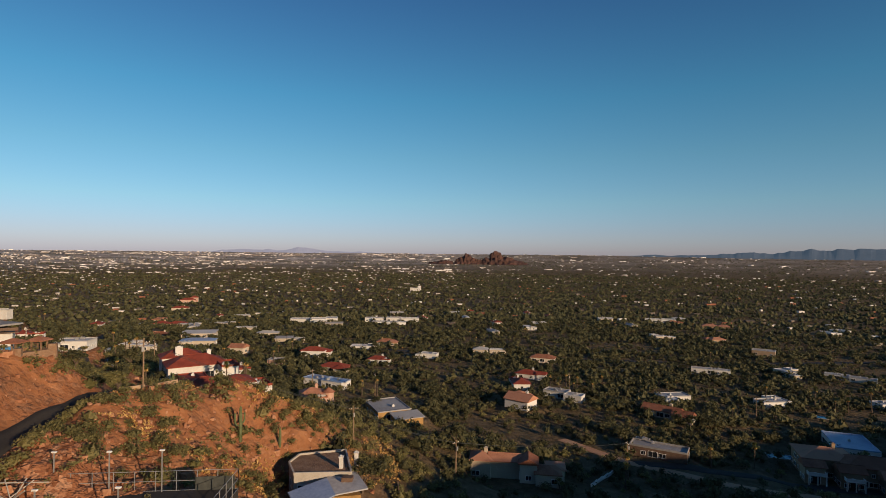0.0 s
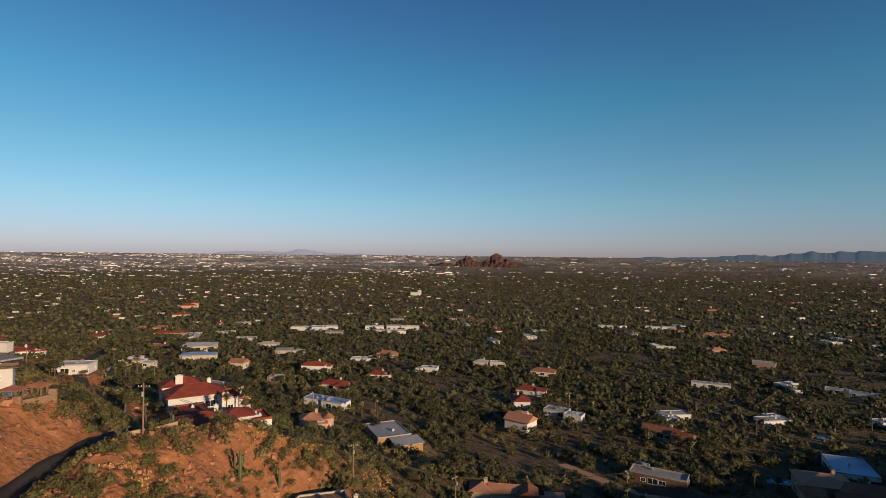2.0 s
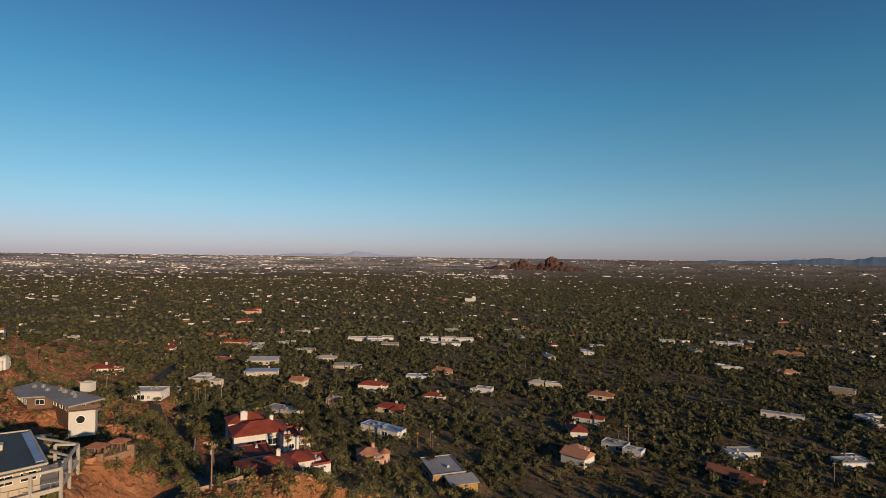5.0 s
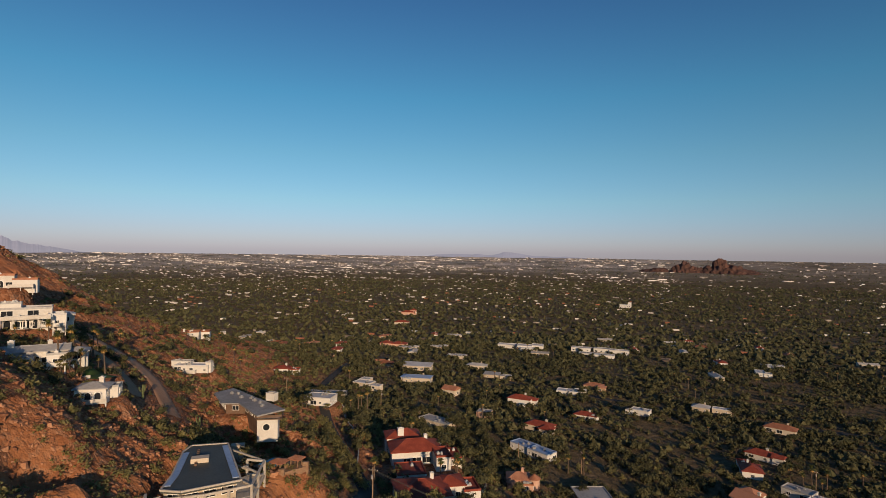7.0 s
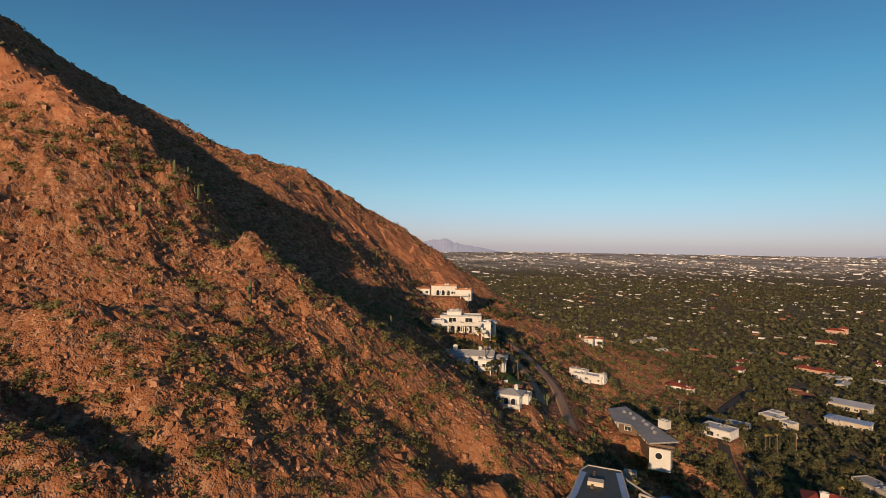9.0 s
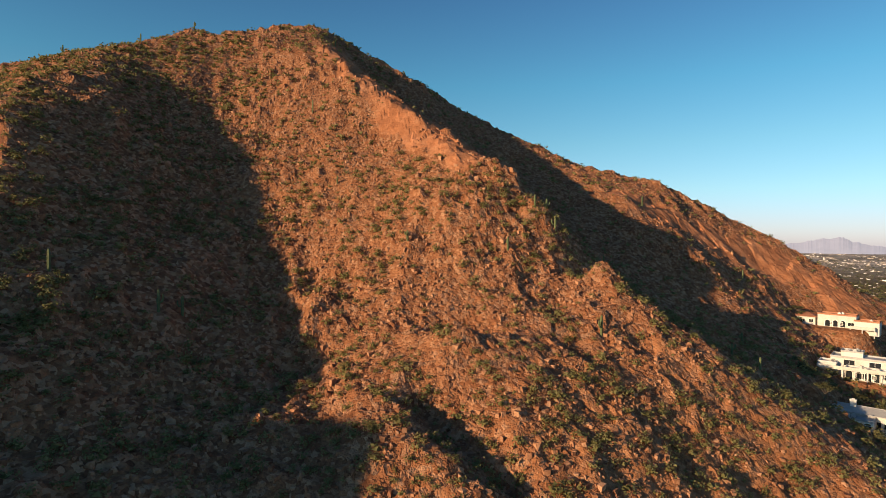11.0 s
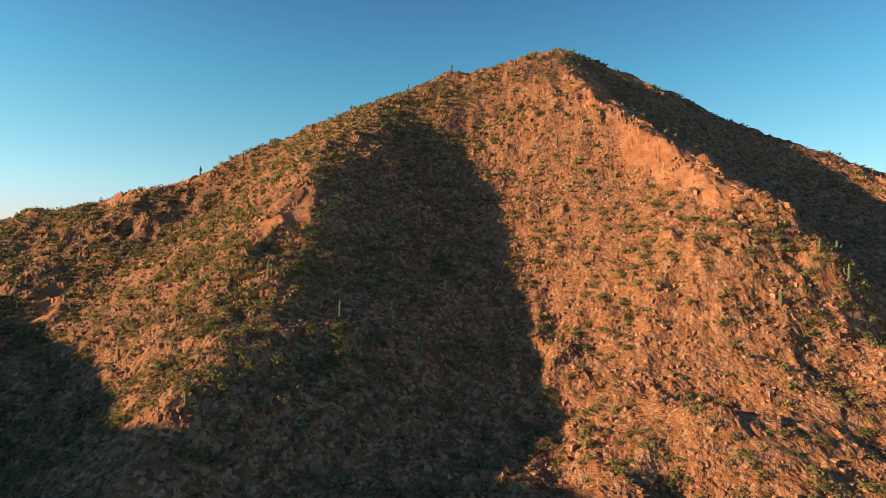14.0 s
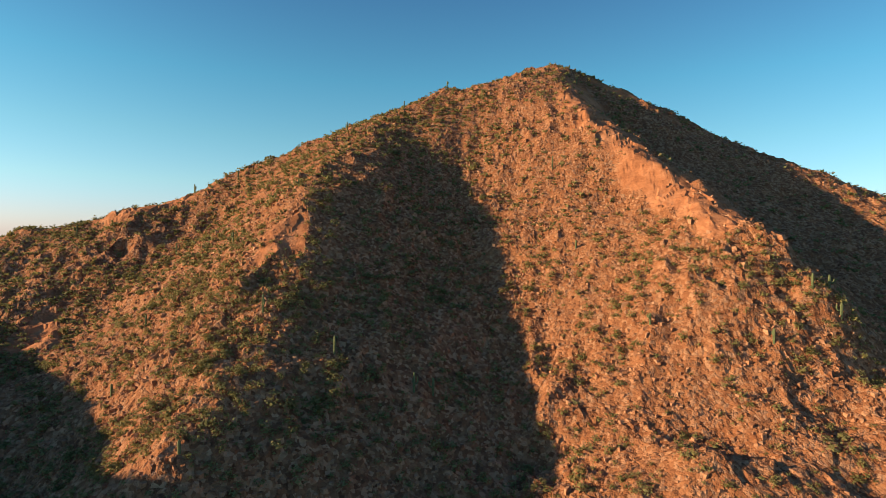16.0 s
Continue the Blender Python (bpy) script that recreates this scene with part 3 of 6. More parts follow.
# Houses: name, label, x, y, turn, pad radius, pad height, wall, roof material, volumes.
# A volume: centre x, y, width, depth, height, roof kind, roof rise, lift.
HOUSES = [
    ("tiled_house", "white stucco hillside house with deep red clay tile roofs", -74, 167, 33, 17, 44.0, WHITE, TILE,
     [(-3, -25, 15, 13, 4.2, "hip", 2.4, 0), (6, -21, 8, 8, 3.9, "hip", 1.6, 0), (-4, -9, 9, 10, 3.4, "flat", 0.3, 0), (0, 8, 17, 11, 4.4, "hip", 2.6, 0), (-3, 18, 12, 8, 5.4, "hip", 2.0, 0), (8, 0, 5, 9, 4.6, "flat", 0.5, 0), (10, 9, 4, 8, 3.6, "flat", 0.5, 0), (13, 4, 4, 9, 2.4, "flat", 0.5, 0), (12, -22, 5, 9, 2.6, "flat", 0.5, 0)]),
    ("turret_house", "small pink stucco house with round turrets and old tile roofs", -46, 202, 15, 10, 28.5, PINK, OLD_TILE,
     [(-2, 1, 8, 7, 3.4, "hip", 1.8, 0), (4, -1, 4, 4, 3.8, "cone", 1.8, 0), (-4.5, -4, 3, 3, 3.0, "cone", 1.6, 0), (1, -3.5, 5, 3, 2.6, "flat", 0.4, 0)]),
    ("flat_brown_house", "low ochre house with a grey flat roof on the slope", -18, 207, 24, 14, 21.5, OCHRE, GREY_ROOF,
     [(-1, 5, 13, 18, 3.6, "flat", 0.3, 0), (2, -9, 10, 7, 4.0, "shed", 0.5, -1.0)]),
    ("tan_mansion", "cream stucco mansion with brown tile roofs among trees", 22, 163, -8, 14, 17.5, CREAM, OLD_TILE,
     [(-10, 1, 6, 7, 5.2, "hip", 1.4, 0), (-3, 1.5, 9, 6, 4.9, "gable", 1.4, 0), (4, -1, 5, 6, 5.4, "gable", 1.5, 0), (9.5, -2, 7, 7, 3.4, "hip", 1.3, 0), (12, 2, 5, 6, 3.2, "hip", 1.2, 0)]),
    ("large_mansion", "large tan mansion with hipped grey-brown roofs and arches", 140, 184, -18, 28, 8.5, TAN, OLD_TILE,
     [(-8, 6, 16, 14, 6.5, "hip", 2.2, 0), (4, 0, 18, 12, 6.5, "hip", 2.4, 0), (-14, -4, 6, 6, 5.5, "gable", 1.6, 0), (-4, -6, 7, 6, 5.5, "gable", 1.8, 0), (8, -8, 8, 6, 5.2, "gable", 1.8, 0), (20, -4, 12, 12, 5.4, "hip", 2.2, 0)]),
    # the bluish roof material here paints in the sky reflected by the roof
    ("flat_pavilion", "long white flat-roofed pavilion with bluish roof", 160, 214, -22, 14, 8.0, WHITE, BLUE_ROOF,
     [(0, 0, 14, 21, 3.8, "flat", 0.3, 0)]),
    ("gable_house", "white gabled house with a weathered brown tile roof", 38, 255, -38, 12, 13.0, WHITE, OLD_TILE,
     [(0, -2, 12, 9, 4.0, "gable", 2.4, 0), (-5, 6, 9, 8, 3.2, "hip", 2.0, 0)]),
    ("white_flat_house", "white house with stepped flat roofs in dense garden", 62, 274, -32, 13, 11.5, WHITE, WHITE_ROOF,
     [(-5, 2, 12, 7, 3.2, "flat", 0.4, 0), (5, -1, 9, 6, 3.0, "flat", 0.4, 0)]),
    ("long_tiled_house", "low stucco house with long red-brown tile roofs", 103, 247, -40, 14, 10.8, CREAM, OLD_TILE,
     [(-3, 0, 16, 7, 3.0, "gable", 1.8, 0), (7, -3, 8, 7, 3.0, "gable", 1.8, 0)]),
    ("carport_house", "dark timber house with a white-edged flat roof", 77, 193, -30, 13, 13.0, BROWN, GREY_ROOF,
     [(0, 0, 19, 7, 3.4, "flat", 0.5, 0), (-7, 7, 5, 4, 2.6, "flat", 0.3, 0)]),
    ("small_villa", "small white villa with low tile roof on the hillside", -134, 97, 38, 9, 77.5, WHITE, GREY_ROOF,
     [(0, 0, 7, 6, 3.2, "hip", 1.1, 0), (3.4, 2.4, 4, 4, 2.7, "flat", 0.4, 0)]),
    ("terrace_villa", "white stucco villa with arches stepping down the slope", -158, 97, 52, 13, 84.0, WHITE, GREY_ROOF,
     [(0, 2, 16, 7, 3.8, "gable", 1.2, 0), (-4, -4, 9, 5, 3.1, "flat", 0.4, 0), (6, -3, 5, 6, 3.4, "flat", 0.4, 0), (-10, 3, 6, 6, 2.8, "flat", 0.4, 0), (10, 3, 5, 5, 2.8, "hip", 1.0, 0)]),
    ("upper_villa", "large white two-storey villa high on the slope", -194, 114, 55, 13, 90.0, WHITE, WHITE_ROOF,
     [(1, 3, 17, 8, 5.8, "flat", 0.5, 0), (3, -4, 12, 5, 3.2, "flat", 0.5, 0), (-8, -2, 5, 6, 4.2, "flat", 0.5, 0), (11, -1, 5, 7, 3.8, "flat", 0.5, 0), (-2, 5, 6, 5, 7.4, "flat", 0.4, 0), (13, 6, 5, 5, 3.0, "hip", 1.0, 0)]),
    ("ridge_villa", "white villa with red tiled wing below the ridge", -240, 133, 52, 13, 100.0, WHITE, OLD_TILE,
     [(0, 2, 13, 7, 4.8, "flat", 0.5, 0), (-12, 3, 9, 6, 3.2, "hip", 1.4, 0), (10, 0, 8, 6, 3.2, "flat", 0.5, 0)]),
    ("curved_house", "white modern house with sweeping flat roof", -192, 186, 20, 13, 61.5, WHITE, WHITE_ROOF,
     [(0, 0, 15, 6, 3.0, "flat", 0.4, 0), (-7, 3.4, 9, 3, 2.4, "flat", 0.3, 1.6), (7, -0.6, 2.4, 2.4, 4.4, "flat", 0.3, 0), (-2, -3.6, 9, 2, 1.2, "flat", 0.2, 0)]),
    ("knoll_villa", "white villa with arcades and a red roof on a knoll", -283, 268, 38, 13, 57.0, WHITE, OLD_TILE,
     [(-4, 0, 10, 9, 4.0, "hip", 1.8, 0), (4, -1, 8, 9, 5.6, "flat", 0.5, 0), (5, 9, 16, 7, 4.2, "flat", 0.5, 0)]),
    ("white_block_villa", "white two-storey villa on the shoulder of the hill", -318, 284, 40, 10, 54.0, WHITE, WHITE_ROOF,
     [(0, 0, 11, 8, 6.0, "flat", 0.5, 0), (-6, 3, 6, 6, 3.4, "flat", 0.5, 0)]),
    ("white_cabin", "small white house on the brown slope", -345, 290, 40, 8, 56.0, WHITE, WHITE_ROOF,
     [(0, 0, 10, 7, 3.4, "flat", 0.4, 0), (5, 3, 5, 5, 4.2, "flat", 0.4, 0)]),
    ("white_low_house", "low white house with a pale flat roof beside the street", -147.5, 219, 10, 11, 44.0, WHITE, WHITE_ROOF,
     [(0, 0, 13, 9, 3.6, "flat", 0.3, 0)]),
    ("patchwork_roof_house", "grey house with patched pale roofs under trees", -176, 268, 20, 12, 31.0, CREAM, GREY_ROOF,
     [(-4, 0, 12, 9, 3.0, "shed", 0.8, 0), (6, 2, 9, 8, 3.2, "flat", 0.3, 0)]),
    ("red_wing_house", "white house with a red roof and white garden walls", -232, 300, 25, 10, 34.5, WHITE, TILE,
     [(0, 0, 10, 8, 3.2, "hip", 1.6, 0), (8, -2, 7, 6, 2.8, "flat", 0.5, 0)]),
    ("ranch_house", "broad tan house with a low red tile roof", -262, 398, 12, 14, 19.5, TAN, OLD_TILE,
     [(0, 3, 22, 12, 3.4, "hip", 2.4, 0), (2, -8, 13, 8, 3.6, "flat", 0.4, 0)]),
    ("tile_cottage", "tan cottage with an orange tile roof", -222, 430, 15, 11, 14.5, CREAM, OLD_TILE,
     [(0, 0, 13, 9, 3.4, "hip", 2.0, 0), (-6, 5, 8, 7, 3.2, "gable", 1.8, 0)]),
    ("white_roof_house", "cream house with broad white roof", -186, 416, 10, 15, 17.5, CREAM, WHITE_ROOF,
     [(0, 4, 24, 11, 3.6, "shed", 1.2, 0)]),
    ("blue_roof_house", "stucco house with a dark bluish metal roof", -166, 372, 10, 14, 19.5, CREAM, BLUE_ROOF,
     [(0, 0, 22, 10, 3.8, "hip", 1.2, 0), (-6, -5, 6, 4, 3.4, "flat", 0.3, 0)]),
    ("cream_gable_house", "cream house with a pointed gable", -131, 352, -10, 9, 18.5, CREAM, OLD_TILE,
     [(0, 0, 10, 8, 3.8, "gable", 2.0, 0), (-6, 3, 6, 6, 3.0, "hip", 1.4, 0)]),
    ("red_roof_manor", "white two-storey house with dark red tile roof", -84, 358, -5, 12, 15.0, WHITE, TILE,
     [(0, 0, 15, 8, 4.8, "hip", 2.0, 0), (6, 5, 8, 6, 3.4, "hip", 1.6, 0)]),
    ("red_brown_house", "low house with a faded red-brown roof", -60, 305, -15, 11, 17.5, CREAM, TILE,
     [(0, 0, 15, 8, 3.0, "hip", 1.8, 0), (6, -4, 7, 6, 3.0, "hip", 1.5, 0)]),
    ("blue_flat_house", "long house with a pale blue flat roof", -55, 256, -28, 13, 21.0, WHITE, BLUE_ROOF,
     [(-5, 2, 13, 7, 3.2, "flat", 0.3, 0), (6, 1, 12, 7, 3.4, "flat", 0.3, 0)]),
    ("grey_flat_house", "grey house with stepped flat roofs", -106, 262, -20, 12, 26.0, CREAM, GREY_ROOF,
     [(-4, 1, 11, 8, 3.2, "flat", 0.3, 0), (6, 0, 9, 7, 3.4, "flat", 0.3, 0)]),
    ("chimney_cottage", "small tan cottage under trees", -93, 306, 0, 8, 19.5, PINK, GREY_ROOF,
     [(0, 0, 8, 6, 4.2, "flat", 0.3, 0)]),
    ("red_white_house", "white house with red roof in a dark garden", -41, 352, -10, 10, 12.5, WHITE, TILE,
     [(0, 0, 12, 7, 3.2, "hip", 1.6, 0), (6, -2, 5, 5, 3.4, "flat", 0.4, 0)]),
    ("pale_low_house", "pale low house with white roof among trees", -62, 424, 0, 12, 8.5, WHITE, WHITE_ROOF,
     [(0, 0, 17, 9, 3.2, "flat", 0.4, 0), (8, 4, 9, 7, 3.2, "flat", 0.4, 0)]),
    ("white_garden_house", "small white house between dark trees", -9, 388, -15, 10, 9.5, WHITE, WHITE_ROOF,
     [(0, 0, 12, 7, 3.2, "flat", 0.4, 0), (-6, -4, 5, 4, 3.0, "flat", 0.3, 0)]),
    ("tan_white_house", "tan house with a white carport roof", 36, 424, -10, 13, 6.5, CREAM, WHITE_ROOF,
     [(-6, 0, 11, 8, 3.4, "hip", 1.5, 0), (7, 2, 12, 6, 3.2, "flat", 0.3, 0)]),
    ("orange_roof_house", "cream house with a light orange tile roof", 73, 394, -20, 12, 6.5, CREAM, OLD_TILE,
     [(0, 0, 17, 8, 3.2, "hip", 2.0, 0)]),
    ("half_red_house", "dark red roofed house with a bright white gable", 55, 330, -25, 11, 9.0, WHITE, TILE,
     [(-3, 0, 13, 8, 3.0, "hip", 1.8, 0), (6, -2, 5, 5, 3.6, "gable", 1.2, 0)]),
    ("tan_block_house", "tan flat-roofed house catching the last sun", 270, 458, -35, 13, 1.0, TAN, GREY_ROOF,
     [(0, 0, 17, 9, 4.2, "flat", 0.4, 0)]),
    ("long_white_house", "long white low house with a flat roof", 272, 364, -40, 14, 1.5, WHITE, WHITE_ROOF,
     [(-7, 2, 14, 6, 3.0, "flat", 0.3, 0), (7, 0, 15, 6, 3.0, "flat", 0.3, 0)]),
    ("pale_strip_house", "long pale flat-roofed house in trees", 183, 372, -25, 14, 4.0, WHITE, WHITE_ROOF,
     [(0, 0, 24, 6, 3.0, "flat", 0.3, 0)]),
    ("bright_white_house", "bright white flat-roofed house", 293, 738, -20, 16, -6.5, WHITE, WHITE_ROOF,
     [(-8, 0, 20, 10, 4.0, "flat", 0.5, 0), (12, 2, 18, 10, 4.4, "flat", 0.5, 0)]),
    ("white_compound", "white flat-roofed compound of joined wings", -156, 652, 5, 28, 0.0, WHITE, WHITE_ROOF,
     [(-14, 4, 22, 12, 3.8, "flat", 0.5, 0), (8, 0, 18, 14, 4.6, "flat", 0.5, 0), (22, 8, 14, 14, 4.4, "flat", 0.5, 0), (12, -12, 14, 8, 3.4, "flat", 0.5, 0)]),
    ("white_campus", "white flat-roofed buildings in a row", -66, 660, 0, 30, -0.5, WHITE, WHITE_ROOF,
     [(-18, 14, 22, 10, 4.0, "flat", 0.4, 0), (6, 16, 18, 9, 4.4, "flat", 0.4, 0), (26, 14, 22, 9, 4.0, "flat", 0.4, 0), (-8, -18, 16, 10, 3.6, "flat", 0.4, 0), (12, -22, 22, 10, 3.8, "flat", 0.4, 0)]),
    ("red_resort", "red-roofed building standing above the trees", -466, 1000, 15, 26, -11.0, PINK, TILE,
     [(0, 0, 26, 14, 5.5, "hip", 3, 0), (10, 4, 12, 10, 9.0, "hip", 3, 0)]),
    ("red_lodge", "red tile roofed house among trees", -408, 850, 15, 20, -9.0, CREAM, TILE,
     [(0, 0, 24, 12, 4.2, "hip", 2.6, 0)]),
    ("red_tile_estate", "pink stucco estate with several red tile roofs", -300, 600, 10, 22, 0.0, PINK, TILE,
     [(-8, 0, 14, 11, 4.4, "hip", 2.2, 0), (8, 2, 18, 11, 3.8, "hip", 2.2, 0)]),
    ("orange_estate", "tan estate with orange tile roofs", 330, 660, -25, 22, -5.0, TAN, OLD_TILE,
     [(-6, 0, 16, 10, 4.2, "hip", 2.2, 0), (9, 4, 14, 10, 3.8, "hip", 2.0, 0)]),
    ("slate_house", "grey roofed house in a garden", -154, 482, 5, 13, 9.0, CREAM, GREY_ROOF,
     [(0, 0, 18, 9, 3.4, "hip", 1.6, 0)]),
    ("grey_low_house", "low grey and white house", -125, 446, 5, 13, 10.5, CREAM, GREY_ROOF,
     [(-4, 0, 13, 8, 3.2, "shed", 0.8, 0), (8, -2, 9, 7, 3.0, "flat", 0.3, 0)]),
    ("white_tower", "white block standing above the tree tops", -70, 1400, 0, 22, -14.0, WHITE, WHITE_ROOF,
     [(0, 0, 26, 12, 8.0, "flat", 0.6, 0), (10, 0, 8, 9, 13.0, "flat", 0.6, 0)]),
]
for spec in HOUSES:
    PADS.append((spec[2], spec[3], spec[5], spec[6]))
# the three modern houses, the court and the lawn
PADS += [(-135, 152, 9, 60.0), (-63, 144, 12, 43.8), (-88, 90, 11, 63.5), (-25, 114, 11, 33.5), (-44, 66, 15, 48.6), (-146, 108, 6, 79.5)]


# ---------------------------------------------------------------- the ground, one sheet to the horizon
def build_ground():
    def axis(lo, a, b, hi, fine, step, outer):
        mid = np.concatenate([np.arange(lo, a, step), np.arange(a, b, fine), np.arange(b, hi, step)])
        out, s, p = [], step, hi
        while p < outer:
            out.append(p)
            s = min(s * 1.14, 160)
            p += s
        inn, s, p = [], step, lo - step
        while p > -outer:
            inn.append(p)
            s = min(s * 1.14, 160)
            p -= s
        return np.array(inn[::-1] + list(mid) + out)

    xs, ys = axis(-345, -200, -30, 110, 0.72, 1.5, 4950), axis(-290, -135, 140, 270, 0.75, 1.5, 4950)
    X, Y = np.meshgrid(xs, ys)
    Z = ground(X.ravel(), Y.ravel())
    nx, ny = len(xs), len(ys)
    i = np.arange(ny * nx).reshape(ny, nx)
    faces = np.stack([i[:-1, :-1], i[:-1, 1:], i[1:, 1:], i[1:, :-1]], -1).reshape(-1, 4)
    verts = np.stack([X.ravel(), Y.ravel(), Z], 1)
    keep = np.hypot(verts[faces[:, 0], 0], verts[faces[:, 0], 1]) < 4940
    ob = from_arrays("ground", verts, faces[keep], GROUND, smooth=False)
    attr = ob.data.attributes.new("plain", "FLOAT", "POINT")
    attr.data.foreach_set("value", (1 - mountain_mask(X.ravel(), Y.ravel())).astype(np.float32))
    # haze weight: grows with distance and whitens the ground colour
    attr = ob.data.attributes.new("far_haze", "FLOAT", "POINT")
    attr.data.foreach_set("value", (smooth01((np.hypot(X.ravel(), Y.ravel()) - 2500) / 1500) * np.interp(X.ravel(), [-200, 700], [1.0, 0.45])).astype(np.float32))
    attr = ob.data.attributes.new("sandy", "FLOAT", "POINT")
    hill = smooth01((46 - np.hypot((X.ravel() + 38) * 0.9, Y.ravel() - 122)) / 14)
    hill = np.maximum(hill, smooth01((30 - np.hypot(X.ravel() + 88, Y.ravel() - 100)) / 10))
    hill = np.maximum(hill, 0.8 * smooth01((44 - np.hypot(X.ravel() + 98, Y.ravel() - 38)) / 24))
    hill = hill * (0.4 + 0.6 * value_noise(X.ravel() / 6, Y.ravel() / 6, 83))
    attr.data.foreach_set("value", hill.astype(np.float32))
    attr = ob.data.attributes.new("bare_rock", "FLOAT", "POINT")
    attr.data.foreach_set("value", (cliff_mask(X.ravel(), Y.ravel()) * mountain_mask(X.ravel(), Y.ravel())).astype(np.float32))
    return tagged(ob, "red desert hillside running out into a wide plain", "ground", kind="structure")


build_ground()


# ---------------------------------------------------------------- distance
def ridge_backdrop(name, label, yaw0, yaw1, dist, peaks, base, material, seed, broken=0.14):
    """A far range as a solid ridge along an arc; peaks: share of the way, height."""
    n = 240
    verts, faces = [], []
    for k in range(n + 1):
        u = k / n
        a = radians(yaw0 + (yaw1 - yaw0) * u)
        h = np.interp(u, [p[0] for p in peaks], [p[1] for p in peaks])
        rough = (ridged(np.array([u * 100.0]), np.array([seed * 7.0]), 9, 5, seed)[0] - 0.8) * broken
        h = base + max(0.0, (h - base) * (1 + rough))
        for r, z in ((dist - 260, base), (dist - 120, base + (h - base) * 0.55), (dist, h), (dist + 120, base)):
            verts.append((-math.sin(a) * r, math.cos(a) * r, z))
    for k in range(n):
        for j in range(3):
            a = k * 4 + j
            faces.append((a, a + 4, a + 5, a + 1))
    return tagged(from_arrays(name, verts, faces, material), label, "mountains", kind="structure")


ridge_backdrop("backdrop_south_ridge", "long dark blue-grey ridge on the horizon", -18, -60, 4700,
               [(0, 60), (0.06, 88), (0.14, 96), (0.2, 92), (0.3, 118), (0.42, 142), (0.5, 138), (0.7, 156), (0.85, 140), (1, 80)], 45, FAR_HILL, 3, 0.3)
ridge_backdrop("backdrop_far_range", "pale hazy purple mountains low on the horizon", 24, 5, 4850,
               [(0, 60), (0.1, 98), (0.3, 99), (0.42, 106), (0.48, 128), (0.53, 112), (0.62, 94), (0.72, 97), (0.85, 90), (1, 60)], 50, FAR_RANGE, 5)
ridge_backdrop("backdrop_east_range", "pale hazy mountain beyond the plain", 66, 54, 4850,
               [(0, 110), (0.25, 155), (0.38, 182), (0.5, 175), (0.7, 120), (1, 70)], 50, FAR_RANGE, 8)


def butte(name, label, yaw, dist, width, height, knobs, seed):
    """A cluster of rounded sandstone knobs on a skirt of scree."""
    bm = bmesh.new()
    c = Vector((-math.sin(radians(yaw)) * dist, math.cos(radians(yaw)) * dist, 0))
    side = Vector((math.cos(radians(yaw)), math.sin(radians(yaw)), 0))
    base = float(plain_height(np.array(c.x), np.array(c.y))) - 4
    for off, w, h in knobs:
        made = bmesh.ops.create_icosphere(bm, subdivisions=4, radius=1)["verts"]
        for v in made:
            n = noise.fractal(v.co * 2.2 + Vector((off, seed, 0)), 0.8, 2.2, 5)
            v.co *= 1 + 0.28 * n
            v.co = Vector((v.co.x * w, v.co.y * w, max(-0.1, v.co.z) * h))
            flare = 1 + 0.7 * max(0.0, 0.45 - v.co.z / h)
            v.co = c + side * (off + v.co.x * flare) + Vector((-side.y, side.x, 0)) * v.co.y * flare + Vector((0, 0, base + v.co.z))
    me = bpy.data.meshes.new(name)
    bm.to_mesh(me)
    bm.free()
    me.materials.append(BUTTE)
    return tagged(new(name, me), label, "butte", kind="structure")


butte("backdrop_butte", "dark red sandstone butte rising from the plain", -5.6, 3500, 160, 80,
      [(0, 50, 80), (60, 74, 52), (140, 60, 24), (-60, 40, 44), (-110, 34, 34), (-190, 38, 66), (-225, 34, 48), (-155, 40, 42), (-330, 56, 26), (-390, 50, 17)], 2.0)


# ---------------------------------------------------------------- plants and stones, as meshes of many
def clump_parts(rng, leaves, size, core=0.62, flat=0.75):
    """One crown: a small dark core and many leaf sprays round it, in a unit ball."""
    verts, faces = [], []
    if core:
        for v in ((1, 0, 0), (-1, 0, 0), (0, 1, 0), (0, -1, 0), (0, 0, 1), (0, 0, -0.6)):
            verts.append(np.array(v) * core * rng.uniform(0.75, 1.15))
        faces += [(0, 2, 4), (2, 1, 4), (1, 3, 4), (3, 0, 4), (2, 0, 5), (1, 2, 5), (3, 1, 5), (0, 3, 5)]
    lumps = rng.normal(size=(6, 3))
    lumps /= np.linalg.norm(lumps, axis=1)[:, None]
    for k in range(leaves):
        d = rng.normal(size=3) * 0.75 + lumps[k % 6] * 0.8
        d /= np.linalg.norm(d)
        if d[2] < -0.5:
            d[2] *= -0.6
        c = d * rng.uniform(0.5, 1.0)
        a = rng.normal(size=3)
        a -= d * (a @ d) * 0.5
        a /= np.linalg.norm(a)
        b = np.cross(d + rng.normal(size=3) * 0.4, a)
        b /= np.linalg.norm(b)
        n = len(verts)
        s = size * rng.uniform(0.7, 1.3)
        verts += [c - a * s - b * s * 0.5, c + a * s - b * s * 0.4, c + b * s * 0.9 + d * s * 0.4]
        faces.append((n, n + 1, n + 2))
    v = np.array(verts)
    v[:, 2] *= flat
    return v, np.array(faces)


